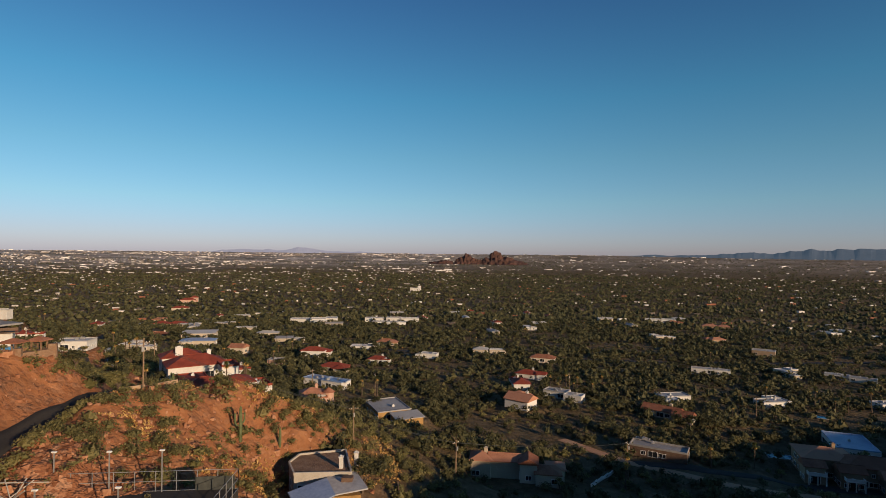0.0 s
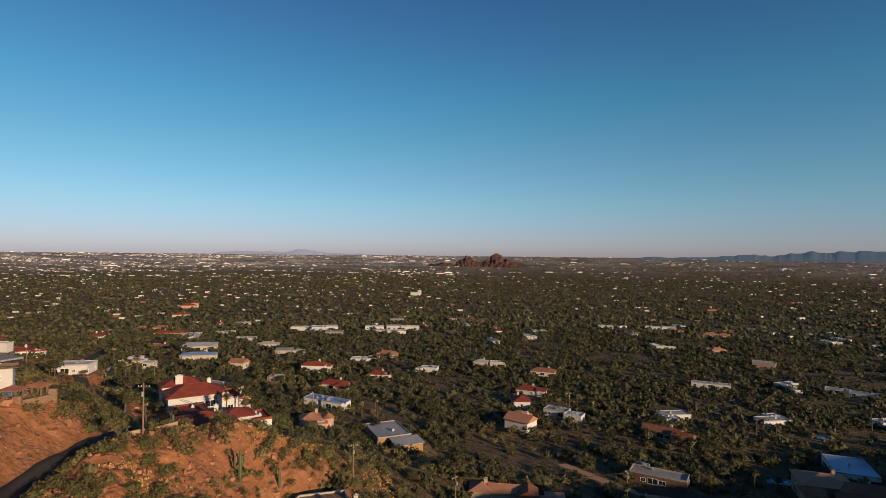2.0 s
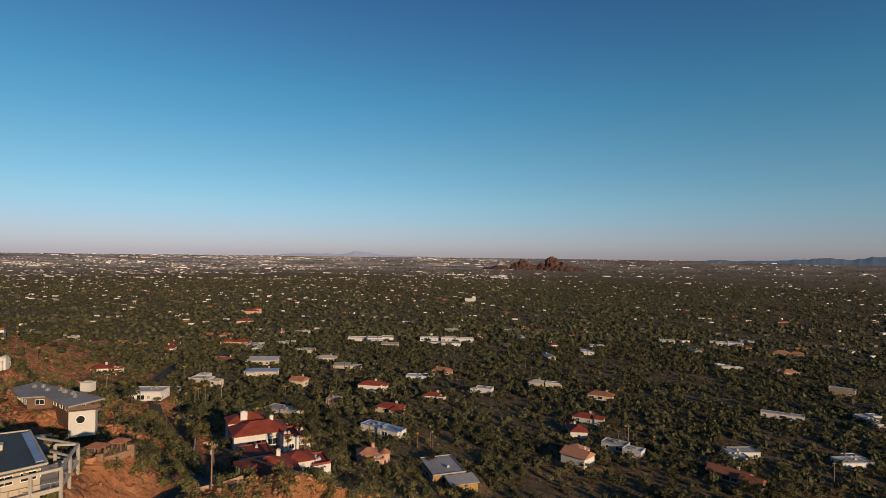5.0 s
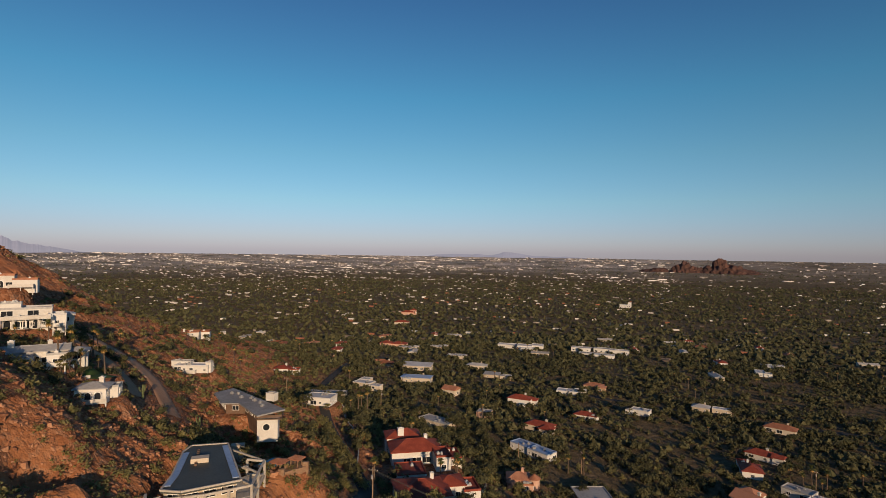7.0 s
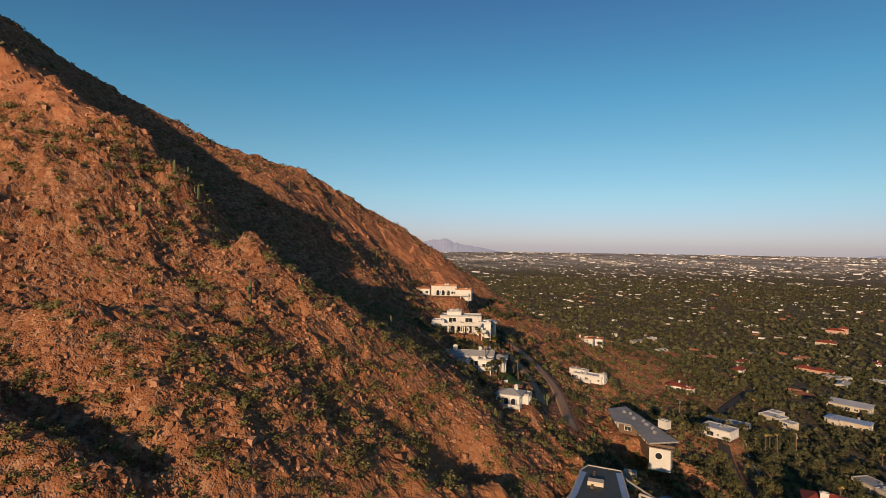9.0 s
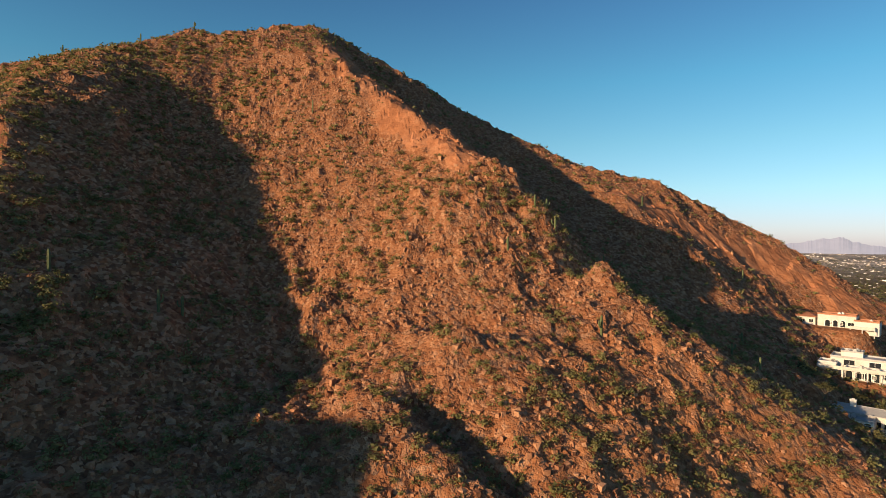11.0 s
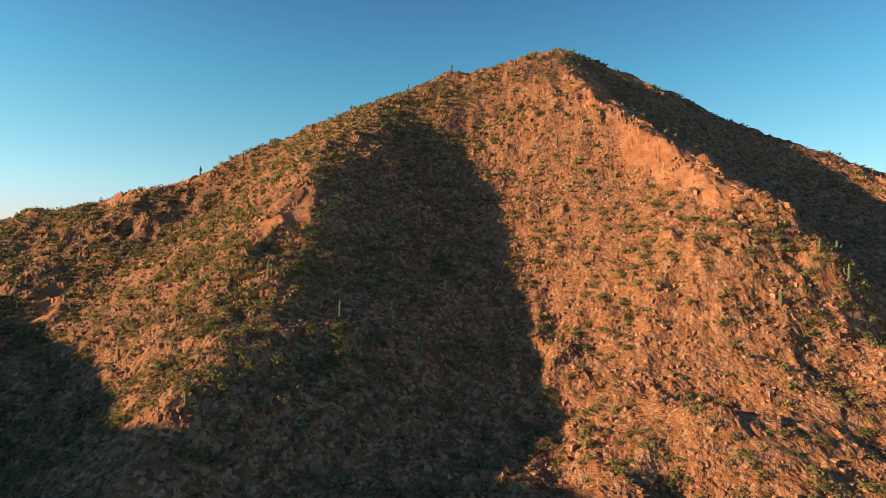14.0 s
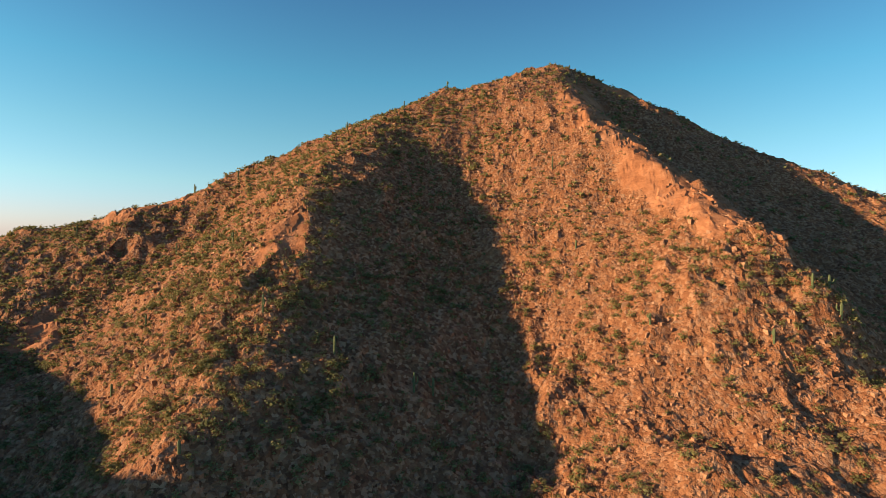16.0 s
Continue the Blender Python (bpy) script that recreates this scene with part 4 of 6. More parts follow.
def bush_parts(rng, leaves, width):
    """A desert shrub: many stiff sprays that fan out from one root."""
    verts, faces = [], []
    for k in range(leaves):
        a, e = rng.uniform(0, 2 * np.pi), rng.uniform(0.05, 1.45)
        d = np.array([np.cos(a) * np.cos(e), np.sin(a) * np.cos(e), np.sin(e)])
        s = np.cross(d, rng.normal(size=3))
        s /= np.linalg.norm(s)
        top = d * rng.uniform(0.75, 1.1)
        low = d * rng.uniform(0.15, 0.4)
        n = len(verts)
        w = width * rng.uniform(0.7, 1.3)
        low += rng.normal(size=3) * (0.16, 0.16, 0.02)
        verts += [low, top + s * w, top * 0.86 - s * w]
        faces.append((n, n + 1, n + 2))
    v = np.array(verts)
    v[:, 2] *= 1.05
    return v, np.array(faces)


def scatter(name, label, category, kinds, places, material, trunk=0.0, stretch=(0.8, 1.2), seed=1, lift=0.3):
    """Sets the kinds at the places (x, y, z, radius), turned and stretched by chance, in one mesh."""
    rng = np.random.default_rng(seed)
    allv, allf, n = [], [], 0
    which = rng.integers(0, len(kinds), len(places))
    for k, (v, f) in enumerate(kinds):
        p = places[which == k]
        if not len(p):
            continue
        a = rng.uniform(0, 2 * np.pi, len(p))
        c, s = np.cos(a)[:, None], np.sin(a)[:, None]
        sx, sy, sz = (rng.uniform(*stretch, (len(p), 1)) for _ in range(3))
        x = (v[None, :, 0] * c - v[None, :, 1] * s) * sx
        y = (v[None, :, 0] * s + v[None, :, 1] * c) * sy
        z = np.repeat(v[None, :, 2], len(p), 0) * sz
        r = p[:, 3:4]
        q = np.stack([p[:, 0:1] + x * r, p[:, 1:2] + y * r, p[:, 2:3] + (z + lift) * r], -1)
        allv.append(q.reshape(-1, 3))
        allf.append((f[None] + (np.arange(len(p)) * len(v))[:, None, None] + n).reshape(-1, 3))
        n += q.shape[0] * q.shape[1]
    ob = from_arrays(name, np.concatenate(allv), np.concatenate(allf), material)
    return tagged(ob, label, category, kind="stuff")


def sprinkle(rng, n, box, keep):
    x, y = rng.uniform(box[0], box[1], n), rng.uniform(box[2], box[3], n)
    m = rng.uniform(size=n) < keep(x, y)
    return x[m], y[m]


def at_ground(x, y, r, sink=0.0):
    return np.stack([x, y, ground(x, y) - sink, r], 1)


def in_view(x, y):
    """The wedge of the plain that lies open to the valley."""
    a = np.degrees(np.arctan2(-x, y))
    return ((a > -46) & (a < 84)).astype(float)


rng = np.random.default_rng(4)
shrub_kinds = [clump_parts(rng, 44, 0.165, core=0.4, flat=0.85) for _ in range(9)]
small_kinds = [clump_parts(rng, 10, 0.34, core=0.42, flat=0.85) for _ in range(9)]
tree_kinds = [clump_parts(rng, 18, 0.29, core=0.78, flat=0.95) for _ in range(9)]
near_kinds = [clump_parts(rng, 84, 0.155, core=0.72, flat=0.95) for _ in range(9)]
mid_kinds = [clump_parts(rng, 2, 0.45, core=0.9, flat=0.95) for _ in range(8)]
far_kinds = [clump_parts(rng, 8, 0.6, core=0.0, flat=0.75) for _ in range(6)]


def open_ground(x, y):
    return 1 - calm(x, y)


def unbuilt(x, y):
    """Garden land: free of houses and streets, up to the walls."""
    c = np.ones(np.shape(x))
    for px, py, r, _ in PADS:
        c = np.minimum(c, np.hypot(x - px, y - py) > r * (0.72 if r < 10 or px < -60 and py < 200 else 0.58))
    for _, half, _, pts in ROADS:
        c = np.minimum(c, line_distance(x, y, pts) > half + 1.2)
    return c


# shrubs on the slopes
x, y = sprinkle(rng, 90000, (-400, 60, -330, 300), lambda x, y: mountain_mask(x, y) * open_ground(x, y) * (1 - 0.93 * cliff_mask(x, y)) * (1 + 1.3 * ((y < -100) & (x > -260) & (x < -20)) + 1.2 * ((y < -84) & (x > -150) & (x < -20))) * np.where((x < -190) & (y > -40), 0.45, 1.0) * np.where((x > -200) & (y > -100), 1.55, 1.0) * np.clip(0.20 + 0.5 * (value_noise(x / 12, y / 12, 31) - 0.40), 0.07, 0.36))
r = 0.65 + 1.3 * rng.uniform(size=len(x)) ** 1.7
close = np.hypot(x, y) < 200
spots = at_ground(x, y, r, 0.1)
scatter("desert_shrubs", "olive green creosote and brittlebush dotting the rocky slopes", "shrubs", shrub_kinds, spots[close], SHRUB, seed=2, lift=0.35)
scatter("upper_slope_shrubs", "olive green shrubs high on the mountain", "shrubs", small_kinds, spots[~close], SHRUB, seed=22, lift=0.3)

# larger palo verde and mesquite in the washes and round the foot of the hill
x, y = sprinkle(rng, 16000, (-340, 120, 20, 330), lambda x, y: open_ground(x, y) * np.clip(1.2 - abs(rough_land(x, y) - 42) / 40, 0, 1) * np.where((x < -125) & (y > 95), 0.4, np.where(x < -90, 1.8, 0.8)) * np.clip((value_noise(x / 16, y / 16, 37) - 0.32) * 1.1, 0, 0.5))
r = 0.9 + 1.4 * rng.uniform(size=len(x)) ** 1.6
scatter("palo_verde_thicket", "grey-green palo verde and mesquite at the foot of the hill", "shrubs", near_kinds, at_ground(x, y, r, 0.2), SHRUB, seed=3, lift=0.45)

# round bushes on the court hill and along the hillside street
x, y = sprinkle(rng, 900, (-82, 14, 84, 158), lambda x, y: open_ground(x, y) * (rough_land(x, y) > 27) * np.clip((value_noise(x / 8, y / 8, 77) - 0.36) * 2.2, 0.08, 0.85))
r = 0.8 + 1.5 * rng.uniform(size=len(x)) ** 1.4
scatter("court_hill_bushes", "rounded olive green bushes on the sandy hill above the court", "shrubs", [clump_parts(rng, 300, 0.085, core=0.55, flat=0.95) for _ in range(6)], at_ground(x, y, r, 0.2), BUSH, seed=34, lift=0.5)

# dark trees packed between the villas
x, y = sprinkle(rng, 9000, (-300, -100, 88, 330), lambda x, y: unbuilt(x, y) * (rough_land(x, y) < 96) * np.clip((value_noise(x / 13, y / 13, 39) - 0.42) * 1.3, 0, 0.6) * np.interp(y, [90, 150, 300], [0.9, 0.6, 0.5]))
r = 1.0 + 1.7 * rng.uniform(size=len(x)) ** 1.5
scatter("villa_garden_trees", "dark olive trees and shrubs packed between the white villas", "trees", near_kinds, at_ground(x, y, r, 0.2), LEAF, seed=33, lift=0.5, stretch=(0.75, 1.35))

# straw-coloured grass on the crest of the court hill
x, y = sprinkle(rng, 9000, (-72, -10, 96, 160), lambda x, y: open_ground(x, y) * np.clip((value_noise(x / 9, y / 9, 71) - 0.45) * 2.2, 0, 0.9) * (rough_land(x, y) > 30))
r = 0.3 + 0.5 * rng.uniform(size=len(x))
scatter("dry_grass_tufts", "straw-coloured dry grass tufts on the crest of the hill", "grass", [bush_parts(rng, 9, 0.2) for _ in range(5)], at_ground(x, y, r), DRY_GRASS, seed=4, lift=0.0)

# the wooded plain, from near gardens to the horizon
x, y = sprinkle(rng, 64000, (-520, 460, 120, 720), lambda x, y: (np.hypot(x, y) < 720) * (1 - mountain_mask(x, y)) * unbuilt(x, y) * np.clip(0.2 + (value_noise(x / 30, y / 30, 41) - 0.30) * 1.0, 0.15, 0.7))
r = 1.0 + 2.2 * rng.uniform(size=len(x)) ** 1.6
close = np.hypot(x, y) < 290
spots = at_ground(x, y, r, 0.2)
scatter("orchard_trees", "dark olive garden trees below the hill", "trees", near_kinds, spots[close], LEAF, seed=15, lift=0.6, stretch=(0.75, 1.35))
scatter("garden_trees", "dense dark green garden trees between the houses", "trees", tree_kinds, spots[~close], LEAF, seed=5, lift=0.6, stretch=(0.75, 1.35))

x, y = sprinkle(rng, 330000, (-2500, 2000, 100, 2500), lambda x, y: (np.hypot(x, y) > 690) * (np.hypot(x, y) < 2500) * in_view(x, y) * open_ground(x, y) * np.interp(np.hypot(x, y), [690, 1000, 1500, 2500], [0.95, 0.55, 0.36, 0.3]) * np.clip(0.35 + (value_noise(x / 70, y / 70, 43) - 0.25) * 0.9, 0.2, 0.9))
r = 1.9 + 2.8 * rng.uniform(size=len(x)) ** 1.6
scatter("plain_trees", "dark green trees covering the suburban plain", "trees", mid_kinds, at_ground(x, y, r, 0.3), LEAF, seed=6, lift=0.5, stretch=(0.75, 1.4))

x, y = sprinkle(rng, 105000, (-4900, 4000, 300, 4900), lambda x, y: (np.hypot(x, y) > 2450) * (np.hypot(x, y) < 4900) * in_view(x, y) * np.clip(0.5 + (value_noise(x / 160, y / 160, 47) - 0.4) * 1.6, 0.1, 1) * np.interp(np.hypot(x, y), [2400, 3100, 4000, 4700], [1, 0.8, 0.35, 0.12]))
r = 2 + 2.6 * rng.uniform(size=len(x)) ** 1.5
scatter("distant_trees", "far trees merging into a dark green carpet", "trees", far_kinds, np.stack([x, y, plain_height(x, y), r], 1), LEAF, seed=7, lift=0.3)

# loose stones and crags
def stone_kind(rng):
    v = np.array([(a, b, c) for a in (-1, 1) for b in (-1, 1) for c in (-1, 1)], float) * 0.72
    v += rng.normal(size=v.shape) * 0.24
    f = [(0, 1, 3), (0, 3, 2), (4, 6, 7), (4, 7, 5), (0, 4, 5), (0, 5, 1), (2, 3, 7), (2, 7, 6), (1, 5, 7), (1, 7, 3)]
    return v, np.array(f)


stone_kinds = [stone_kind(rng) for _ in range(9)]
x, y = sprinkle(rng, 135000, (-330, 40, -220, 170), lambda x, y: mountain_mask(x, y) * open_ground(x, y) * (1 - 0.9 * cliff_mask(x, y)) * np.clip(0.25 + (value_noise(x / 13, y / 13, 51) - 0.35) * 1.6, 0.08, 0.85) * np.interp(np.hypot(x, y), [90, 190, 320], [1.0, 0.75, 0.3]))
r = 0.2 + 0.42 * rng.uniform(size=len(x)) ** 3
scatter("rubble_stones", "broken red-brown stones strewn over the slope", "stones", stone_kinds, at_ground(x, y, r, 0.05), ROCK, seed=8, lift=0.15, stretch=(0.6, 1.3))
x, y = sprinkle(rng, 16000, (-330, 40, -260, 200), lambda x, y: mountain_mask(x, y) * open_ground(x, y) * np.clip((value_noise(x / 26, y / 26, 21) - 0.52) * 4, 0, 1))
r = 0.35 + 0.6 * rng.uniform(size=len(x)) ** 2.5
scatter("crag_boulders", "angular red boulders on the crags", "boulders", stone_kinds, at_ground(x, y, r, 0.4), ROCK, seed=9, lift=0.1, stretch=(0.6, 1.4))

# roofs of the far suburbs, too small to tell apart
def roof_boxes(name, label, n, lo, hi, size, tall, material, seed, keep):
    g = np.random.default_rng(seed)
    x, y = sprinkle(g, n, (-hi, hi * 0.8, 200, hi), lambda x, y: (np.hypot(x, y) > lo) * (np.hypot(x, y) < hi) * in_view(x, y) * keep(x, y))
    w, d, h = g.uniform(*size, len(x)), g.uniform(*size, len(x)) * 0.5, g.uniform(*tall, len(x))
    z = plain_height(x, y) if lo > 900 else ground(x, y)
    a = radians(8) + g.normal(size=len(x)) * 0.15
    cx = np.array([-1, 1, 1, -1, -1, 1, 1, -1]) * 0.5
    cy = np.array([-1, -1, 1, 1, -1, -1, 1, 1]) * 0.5
    cz = np.array([0, 0, 0, 0, 1, 1, 1, 1])
    bx, by = cx[None] * w[:, None], cy[None] * d[:, None]
    c, s = np.cos(a)[:, None], np.sin(a)[:, None]
    v = np.stack([x[:, None] + bx * c - by * s, y[:, None] + bx * s + by * c, z[:, None] - 0.5 + cz[None] * (h[:, None] + 0.5)], -1).reshape(-1, 3)
    f = np.array([(4, 5, 6, 7), (0, 1, 5, 4), (1, 2, 6, 5), (2, 3, 7, 6), (3, 0, 4, 7)])
    f = (f[None] + (np.arange(len(x)) * 8)[:, None, None]).reshape(-1, 4)
    return tagged(from_arrays(name, v, f, material), label, "houses", kind="stuff")


roof_boxes("suburb_white_houses", "white low houses scattered through the trees", 3600, 640, 2600, (3, 13), (2.0, 3.0), TOWN, 11, lambda x, y: np.where(x < 40, 0.6, 0.3) * open_ground(x, y) * np.interp(np.hypot(x, y), [640, 1500, 2600], [0.7, 0.8, 1]))
roof_boxes("suburb_tan_houses", "tan low houses scattered through the trees", 3000, 640, 2600, (4, 14), (1.8, 2.8), TOWN, 12, lambda x, y: np.where(x < 40, 0.6, 0.3) * open_ground(x, y))
roof_boxes("suburb_tile_houses", "red roofed houses scattered through the trees", 420, 640, 2100, (6, 13), (2.6, 3.8), OLD_TILE, 13, lambda x, y: 0.5 * open_ground(x, y))
strips = lambda x, y: np.clip((value_noise(x / 420, y / 70, 61) - 0.42) * 2.4, 0.02, 1)
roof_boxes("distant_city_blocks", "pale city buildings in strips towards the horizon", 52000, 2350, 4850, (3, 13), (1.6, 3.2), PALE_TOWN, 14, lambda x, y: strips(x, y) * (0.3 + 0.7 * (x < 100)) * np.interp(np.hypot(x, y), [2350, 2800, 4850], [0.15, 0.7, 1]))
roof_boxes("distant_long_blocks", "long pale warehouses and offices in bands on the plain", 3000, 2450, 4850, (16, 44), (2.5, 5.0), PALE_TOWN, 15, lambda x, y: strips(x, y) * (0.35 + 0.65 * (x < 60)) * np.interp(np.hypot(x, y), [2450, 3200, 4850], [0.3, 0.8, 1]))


# ---------------------------------------------------------------- houses
def part(name, bm, material, parent, label="", smooth=False):
    """Links a bmesh as one mesh object under a thing or a part."""
    me = bpy.data.meshes.new(name)
    bm.normal_update()
    bm.to_mesh(me)
    bm.free()
    me.materials.append(material)
    if smooth:
        me.polygons.foreach_set("use_smooth", [True] * len(me.polygons))
    ob = new(name, me)
    ob.parent = parent
    return tagged(ob, label) if label else ob


def shared(name, me, parent, m):
    ob = new(name, me)
    ob.parent, ob.matrix_basis = parent, m
    return ob


def add_box(bm, x, y, z, w, d, h, bevel=0.0, turn=0.0):
    m = Matrix.Translation((x, y, z + h / 2)) @ Matrix.Rotation(turn, 4, "Z") @ Matrix.Diagonal((w, d, h, 1))
    made = bmesh.ops.create_cube(bm, size=1, matrix=m)["verts"]
    if bevel:
        edges = list({e for v in made for e in v.link_edges})
        bmesh.ops.bevel(bm, geom=edges, offset=bevel, segments=1, affect="EDGES")
    return made


def add_face(bm, pts):
    return bm.faces.new([bm.verts.new(p) for p in pts])


def solid(bm, top, thick):
    """A slab: a polygon (points in order, seen from above) and its thickness downwards."""
    low = [(p[0], p[1], p[2] - thick) for p in top]
    a, b = [bm.verts.new(p) for p in top], [bm.verts.new(p) for p in low]
    bm.faces.new(a)
    bm.faces.new(b[::-1])
    for i in range(len(a)):
        j = (i + 1) % len(a)
        bm.faces.new((b[i], b[j], a[j], a[i]))


def roof_mesh(kind, x, y, z, w, d, rise):
    bm = bmesh.new()
    o = 0.55
    if kind == "flat":
        add_box(bm, x, y, z, w, d, 0.12)
        for cx, cy, cw, cd in ((0, -d / 2 + 0.12, w + 0.2, 0.3), (0, d / 2 - 0.12, w + 0.2, 0.3), (-w / 2 + 0.12, 0, 0.3, d - 0.4), (w / 2 - 0.12, 0, 0.3, d - 0.4)):
            add_box(bm, x + cx, y + cy, z, cw, cd, 0.15 + rise, 0.04)
        return bm
    hw, hd = w / 2 + o, d / 2 + o
    if kind == "shed":
        solid(bm, [(x - hw, y - hd, z + 0.2), (x + hw, y - hd, z + 0.2), (x + hw, y + hd, z + 0.2 + rise), (x - hw, y + hd, z + 0.2 + rise)], 0.2)
        return bm
    if kind == "cone":
        n = 12
        ring = [(x + hw * math.cos(2 * math.pi * k / n), y + hd * math.sin(2 * math.pi * k / n), z + 0.1) for k in range(n)]
        for k in range(n):
            add_face(bm, [ring[k], ring[(k + 1) % n], (x, y, z + rise)])
        add_face(bm, ring[::-1])
        return bm
    along = w >= d
    run = hw if along else hd
    half = hd if along else hw
    ridge = run - (half if kind == "hip" else 0)
    ridge = max(ridge, 0.2)
    e = [(-run, -half, 0), (run, -half, 0), (run, half, 0), (-run, half, 0)]
    t = [(-ridge, 0, rise), (ridge, 0, rise)]
    put = (lambda p, dz=0.0: (x + p[0], y + p[1], z + p[2] + dz)) if along else (lambda p, dz=0.0: (x - p[1], y + p[0], z + p[2] + dz))
    top = [bm.verts.new(put(p, 0.22)) for p in e + t]
    low = [bm.verts.new(put(p)) for p in e + t]
    for f in ((0, 1, 5, 4), (2, 3, 4, 5), (1, 2, 5), (3, 0, 4)):
        bm.faces.new([top[i] for i in f])
    for f in ((0, 1), (1, 2), (2, 3), (3, 0)):
        bm.faces.new((low[f[0]], low[f[1]], top[f[1]], top[f[0]]))
    bm.faces.new((low[3], low[2], low[1], low[0]))
    # ridge cap
    a, b = put((-ridge, 0, rise + 0.2)), put((ridge, 0, rise + 0.2))
    if ridge > 0.5:
        lx, ly = abs(b[0] - a[0]) + 0.25, abs(b[1] - a[1]) + 0.25
        add_box(bm, (a[0] + b[0]) / 2, (a[1] + b[1]) / 2, a[2] - 0.06, lx, ly, 0.16)
    return bm


def frame_data(w, h):
    bm = bmesh.new()
    for x, z, bw, bh in ((0, -h / 2 + 0.06, w, 0.12), (0, h / 2 - 0.06, w, 0.12), (-w / 2 + 0.06, 0, 0.12, h - 0.24), (w / 2 - 0.06, 0, 0.12, h - 0.24), (0, 0, 0.07, h - 0.24)):
        add_box(bm, x, 0, z - bh / 2, bw, 0.16, bh)
    me = bpy.data.meshes.new("window")
    bm.to_mesh(me)
    bm.free()
    me.materials.append(WHITE_PAINT)
    bm = bmesh.new()
    add_box(bm, 0, 0.02, -h / 2 + 0.1, w - 0.2, 0.06, h - 0.2)
    pane = bpy.data.meshes.new("pane")
    bm.to_mesh(pane)
    bm.free()
    pane.materials.append(GLASS)
    return me, pane


WINDOWS = {size: frame_data(*size) for size in ((1.1, 1.3), (1.7, 1.5), (2.4, 1.6), (3.2, 2.1))}


def window(parent, x, y, z, turn, size):
    me, pane = WINDOWS[size]
    ob = shared("window", me, parent, pose(x, y, z, 0, 0, turn))
    shared("pane", pane, ob, Matrix.Identity(4))
    return ob


def windows_on(parent, rng, x, y, z, w, d, h, gap=3.0):
    for dx, dy, length, turn in ((0, -1, w, 0), (0, 1, w, 180), (1, 0, d, 90), (-1, 0, d, -90)):
        for level in range(max(1, int(h // 2.8))):
            n = max(1, int(length // gap))
            for k in range(n):
                if rng.random() < 0.2:
                    continue
                size = rng.choice(list(WINDOWS)[:4 if length > 9 else 3])
                s = (k + 0.5) / n * length - length / 2
                zz = z + level * 2.9 + 1.55
                if zz + size[1] / 2 > z + h - 0.2:
                    continue
                window(parent, x + (s if dy else dx * (w / 2 + 0.03)), y + (s if dx else dy * (d / 2 + 0.03)), zz, turn, size)


def chimney(parent, x, y, z, w, d, h, material):
    bm = bmesh.new()
    add_box(bm, x, y, z, w, d, h, 0.04)
    stack = part("chimney", bm, material, parent)
    bm = bmesh.new()
    add_box(bm, x, y, z + h, w + 0.25, d + 0.25, 0.18, 0.03)
    add_box(bm, x, y, z + h + 0.18, w * 0.5, d * 0.5, 0.25)
    part("chimney_cap", bm, material, stack)


def roof_unit(parent, x, y, z, rng):
    bm = bmesh.new()
    add_box(bm, x, y, z, rng.uniform(0.8, 1.3), rng.uniform(0.8, 1.2), rng.uniform(0.5, 0.9), 0.05)
    add_box(bm, x, y, z + 0.5, 0.5, 0.5, 0.5, 0.04)
    part("roof_vent", bm, STEEL, parent)


def house(name, label, x, y, turn, pad, z, wall, roof, volumes):
    rng = random.Random(int(x * 7 + y * 13))
    root = tagged(new(name), label, "house")
    root.matrix_world = pose(x, y, z, 0, 0, turn)
    for i, (cx, cy, w, d, h, kind, rise, lift) in enumerate(volumes):
        bm = bmesh.new()
        if kind == "cone":
            bmesh.ops.create_cone(bm, cap_ends=True, segments=12, radius1=w / 2, radius2=w / 2, depth=h + 2, matrix=Matrix.Translation((cx, cy, lift + h / 2 - 1)))
        else:
            add_box(bm, cx, cy, lift - 2.0, w, d, h + 2.0, 0.05)
            if kind == "gable":
                along = w >= d
                run, half = (w / 2, d / 2) if along else (d / 2, w / 2)
                for s in (-1, 1):
                    pts = [(s * (run - 0.01), -half, 0), (s * (run - 0.01), half, 0), (s * (run - 0.01), 0, rise * half / (half + 0.55))]
                    pts = [(cx + p[0], cy + p[1], lift + h + p[2]) if along else (cx - p[1], cy + p[0], lift + h + p[2]) for p in pts]
                    add_face(bm, pts)
        part("wall", bm, wall, root)
        part("roof", roof_mesh(kind, cx, cy, lift + h, w, d, rise), roof, root)
        if kind != "cone":
            windows_on(root, rng, cx, cy, lift, w, d, h, 3.0 if math.hypot(x, y) < 280 else 4.6)
        if kind == "flat":
            for _ in range(rng.randint(1, 3)):
                roof_unit(root, cx + rng.uniform(-0.3, 0.3) * w, cy + rng.uniform(-0.3, 0.3) * d, lift + h + 0.12, rng)
        elif i == 0 and kind in ("hip", "gable"):
            chimney(root, cx + w * 0.22, cy + d * 0.12, lift + h, 1.1, 0.9, rise + 1.0, wall)
    return root


for spec in HOUSES:
    house(*spec)


